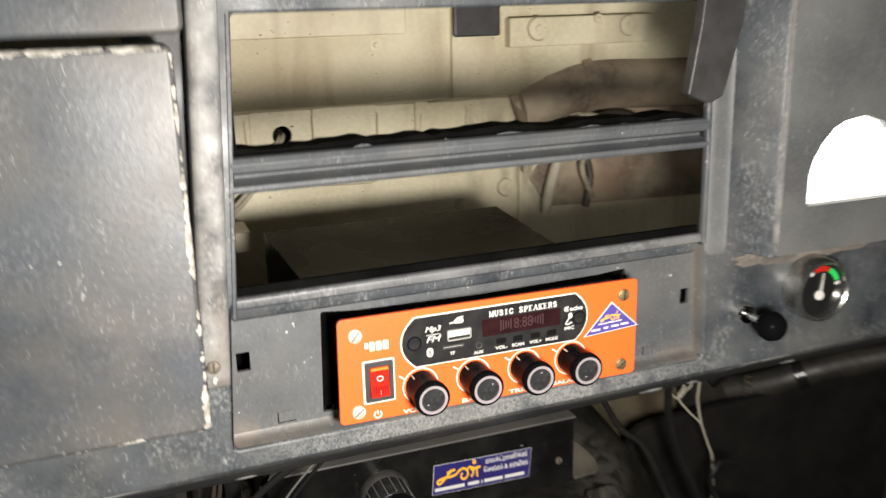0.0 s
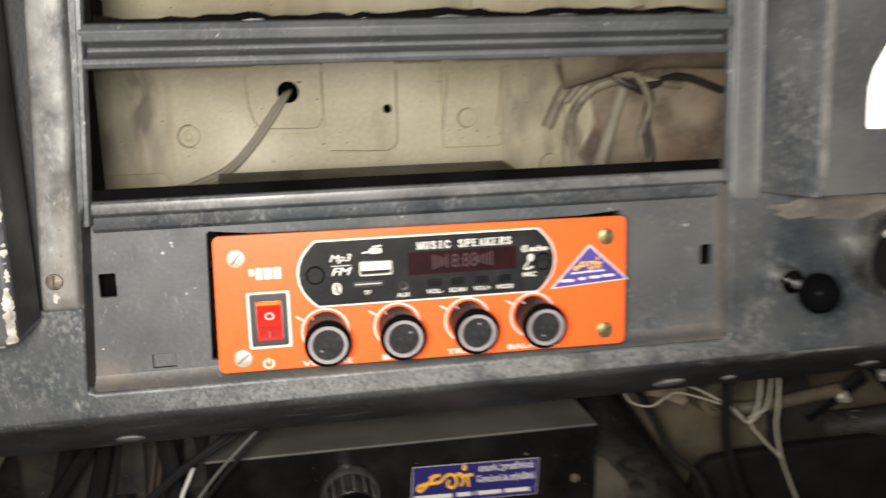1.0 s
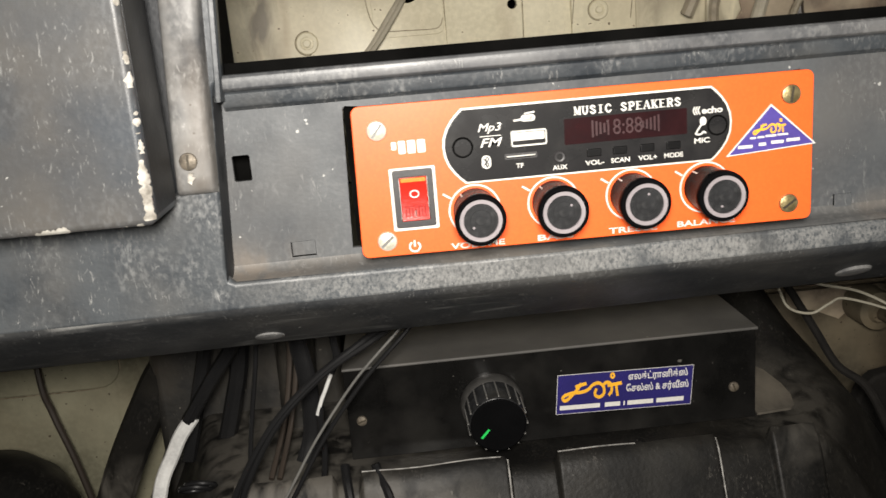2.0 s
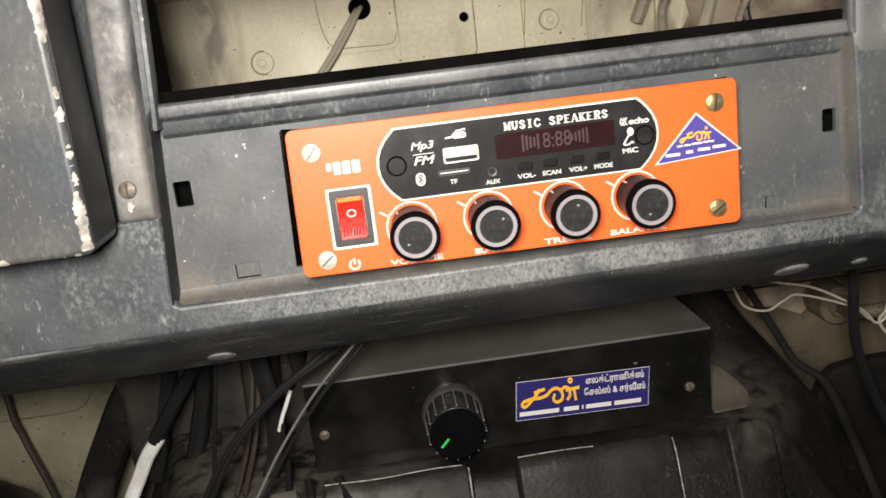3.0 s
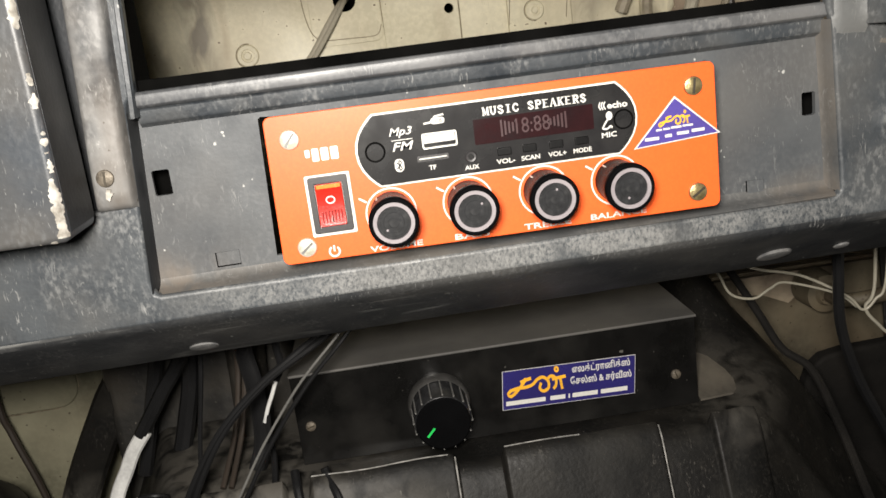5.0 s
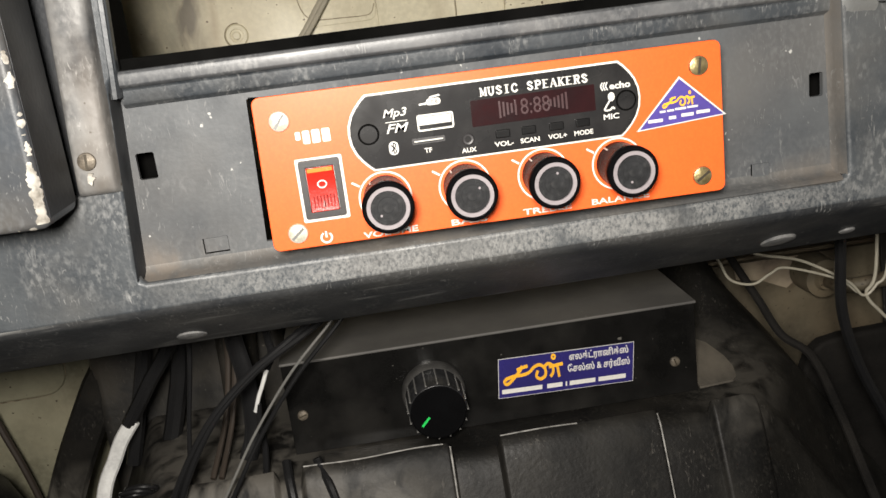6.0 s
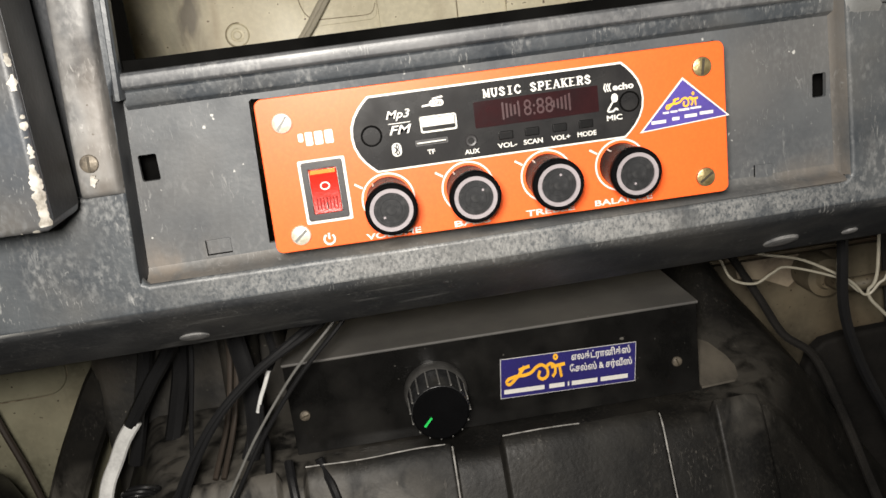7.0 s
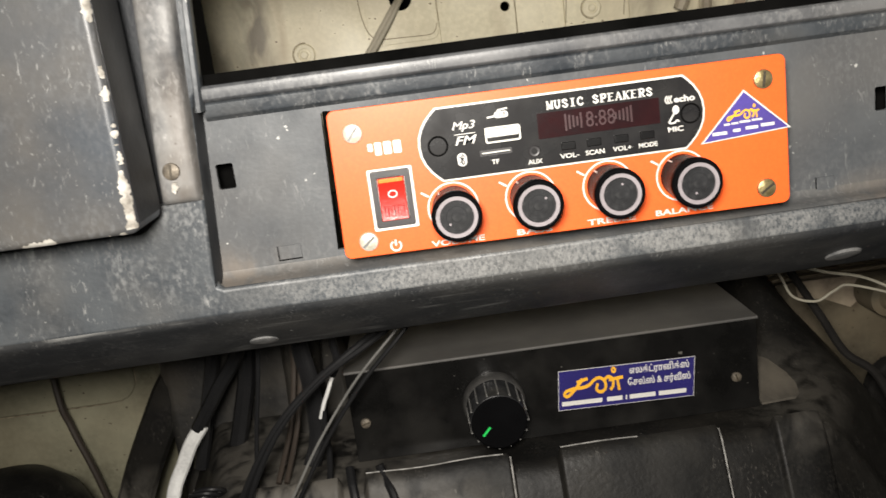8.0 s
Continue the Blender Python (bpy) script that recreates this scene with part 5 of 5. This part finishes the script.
wire("cable", [(-0.203, 0.205, -0.030), (-0.213, 0.205, -0.10), (-0.2225, 0.200, -0.140), (-0.235, 0.195, -0.185)], 0.0050, CABLE, "thick black cable under the dashboard")
wire("cable", [(-0.106, 0.110, -0.158), (-0.1045, 0.108, -0.163), (-0.100, 0.099, -0.171), (-0.096, 0.092, -0.186), (-0.094, 0.085, -0.20)], 0.0026, CABLE, "black wire running over the engine cover")
wire("cable", [(-0.124, 0.115, -0.160), (-0.1225, 0.104, -0.168), (-0.120, 0.092, -0.186), (-0.118, 0.085, -0.205)], 0.0028, CABLE, "black wire running over the engine cover")
wire("wire", [(-0.371, 0.315, -0.03), (-0.3674, 0.300, -0.1504), (-0.3629, 0.300, -0.1851), (-0.3519, 0.300, -0.2321), (-0.34, 0.30, -0.30)], 0.0027, BROWN, "thin grey wire along the firewall")
coil = [(-0.216 + 0.0095 * math.cos(a) + 0.0006 * a, 0.128 - 0.0045 * math.sin(a), -0.1725 + 0.0042 * math.sin(a) + 0.0004 * a) for a in [0.7 * k for k in range(15)]]
wire("cable", coil, 0.0015, CABLE, "small coil of shiny black wire on the engine cover", steps=4)
wire("strip", [(-0.1480, 0.152, -0.040), (-0.1470, 0.150, -0.088), (-0.1435, 0.148, -0.118), (-0.1440, 0.145, -0.150), (-0.150, 0.140, -0.168)], 0.0055, CABLE, "flat black rubber strip hanging under the dashboard", "strip", 10, 0.3)
wire("cable", [(-0.1620, 0.130, -0.040), (-0.1680, 0.128, -0.090), (-0.1750, 0.122, -0.130), (-0.1800, 0.112, -0.166), (-0.1850, 0.096, -0.186)], 0.0014, CABLE, "thin black wire hanging from the dashboard")
boot = part("rubber_boot", lathe([(0.0, -0.085), (0.020, -0.083), (0.042, -0.074), (0.058, -0.058), (0.066, -0.035), (0.070, 0.0), (0.074, 0.24)], 36), RUBBER, None, "black rubber boot standing on the cab floor", at=(-0.392, 0.22, -0.268), turn=(radians(-90), 0, 0))
tagged(boot, category="rubber boot")

# cables and fittings on the driver's side
wire("cable", [(0.158, 0.150, -0.030), (0.160, 0.180, -0.085), (0.174, 0.200, -0.1116), (0.1815, 0.201, -0.124), (0.1977, 0.203, -0.1295), (0.2103, 0.204, -0.1243), (0.2227, 0.205, -0.1221), (0.2597, 0.206, -0.1363), (0.275, 0.207, -0.149)], 0.0009, CABLE_WHITE, "thin white wire looping under the dashboard")
wire("cable", [(0.180, 0.200, -0.100), (0.2026, 0.200, -0.1086), (0.2311, 0.200, -0.1171), (0.2639, 0.200, -0.137), (0.2754, 0.200, -0.149), (0.2836, 0.198, -0.142), (0.2907, 0.196, -0.1245), (0.292, 0.194, -0.03)], 0.0010, CABLE_WHITE, "thin white wire looping under the dashboard")
wire("cable", [(0.287, 0.205, -0.03), (0.2846, 0.200, -0.1284), (0.2776, 0.200, -0.1477), (0.288, 0.200, -0.163), (0.3003, 0.200, -0.176), (0.306, 0.20, -0.182)], 0.0012, CABLE_WHITE, "white wire hanging by the firewall")
wire("cable", [(0.300, 0.205, -0.03), (0.3005, 0.200, -0.130), (0.3000, 0.200, -0.155), (0.3061, 0.200, -0.1819), (0.3150, 0.200, -0.205), (0.3223, 0.200, -0.2273), (0.326, 0.20, -0.29)], 0.0012, CABLE_WHITE, "white wire hanging by the firewall")
wire("cable", [(0.231, 0.150, -0.030), (0.2302, 0.150, -0.0986), (0.2316, 0.150, -0.1375), (0.2428, 0.149, -0.1753), (0.2616, 0.148, -0.2157), (0.285, 0.146, -0.27), (0.32, 0.14, -0.36)], 0.0036, CABLE, "black cable hanging from the dashboard")
wire("cable", [(0.318, 0.160, -0.2057), (0.300, 0.158, -0.200), (0.289, 0.157, -0.208), (0.287, 0.156, -0.222), (0.300, 0.155, -0.240), (0.34, 0.15, -0.25)], 0.0022, CABLE, "thin black cable loop")
pad = part("insulation_pad", sheet([(-0.204, 0.005), (-0.198, 0.200), (-0.193, 0.235), (-0.188, 0.249), (-0.178, 0.257), (-0.160, 0.260), (-0.09, 0.262), (0.17, 0.265), (0.17, 0.005)], [], -0.007, 0.007), CARPET, None, "dark brown felt insulation pad against the firewall", at=(0.45, 0.255, -0.46), bevel=0.004)
tagged(pad, category="pad")
wire("cable", [(0.190, 0.262, -0.100), (0.2018, 0.240, -0.1284), (0.2089, 0.220, -0.1491), (0.2154, 0.200, -0.1687), (0.2273, 0.180, -0.1796), (0.2247, 0.140, -0.2023), (0.2199, 0.100, -0.2276), (0.218, 0.07, -0.25)], 0.0030, CARPET, "thick black cable lying along the engine cover's edge")
fitting = thing("pipe_fitting", (0.305, 0.30, -0.17), "dull steel pipe fitting on the firewall", "pipe fitting")
part("boss", lathe([(0, -0.012), (0.008, -0.012), (0.010, -0.008), (0.016, -0.007), (0.017, 0.02)], 24), SOILED_DIM, fitting, at=(0.303, 0.308, -0.172))
part("pipe", tube([(0.303, 0.296, -0.172), (0.308, 0.280, -0.172), (0.33, 0.270, -0.168), (0.40, 0.27, -0.16)], 0.006, 12), SOILED_DIM, fitting)
part("rust_patch", sheet([(0.236, -0.150), (0.262, -0.158), (0.300, -0.150), (0.304, -0.170), (0.284, -0.186), (0.262, -0.176), (0.240, -0.172)], [], 0.3292, 0.3299), GRIME, wall, "rust-brown patch")
part("bracket", prism([(0.329, -0.150), (0.300, -0.143), (0.300, -0.146), (0.329, -0.158)], "x", 0.20, 0.62), SOILED_DIM, wall, bevel=0.001)
column = thing("steering_column", (0.46, 0.24, -0.17), "black steering column behind the pedal bracket", "steering column")
part("tube", tube([(0.410, 0.292, -0.205), (0.440, 0.262, -0.190), (0.48, 0.235, -0.170), (0.54, 0.20, -0.150), (0.60, 0.16, -0.13)], 0.015, 18), HEATER, column)
part("band", tube([(0.462, 0.2475, -0.1790), (0.470, 0.242, -0.1750)], 0.0165, 18), CABLE, column, "dull dark band")
pedal = thing("pedal_bracket", (0.42, 0.29, -0.30), "black steel pedal bracket with bright bolts below the dashboard", "bracket")
part("side_plate", sheet([(0.335, -0.060), (0.350, -0.060), (0.385, -0.165), (0.402, -0.196), (0.62, -0.205), (0.62, -0.40), (0.352, -0.40), (0.345, -0.20)], [], 0.286, 0.289), HEATER, pedal, bevel=0.0008)
for ends, w in ((((0.375, 0.276, -0.185), (0.425, 0.272, -0.150)), 0.009), (((0.430, 0.270, -0.135), (0.470, 0.266, -0.178)), 0.008), (((0.385, 0.274, -0.135), (0.452, 0.268, -0.128)), 0.006), (((0.478, 0.268, -0.190), (0.520, 0.262, -0.150)), 0.011)):
    part("arm", tube([ends[0], tuple(0.5 * (p + q) for p, q in zip(*ends)), ends[1]], w, 6, flat=0.5), CABLE, pedal, "glossy black pedal arm", smooth=25)
for x, y, z in ((0.402, 0.264, -0.165), (0.440, 0.262, -0.148), (0.489, 0.258, -0.172), (0.418, 0.266, -0.128)):
    part("bolt", lathe([(0, -0.006), (0.0030, -0.006), (0.0034, -0.0052), (0.0036, 0.0), (0.0058, 0.0004), (0.0058, 0.004)], 6), STEEL, pedal, "bright hexagon bolt", at=(x, y, z), smooth=20)
part("spring", tube([(0.412 + 0.0042 * math.cos(a), 0.262 + 0.0042 * math.sin(a), -0.178 - 0.0009 * a) for a in [0.8 * k for k in range(36)]], 0.0008, 5, steps=3), RUSTY, pedal, "dull return spring")
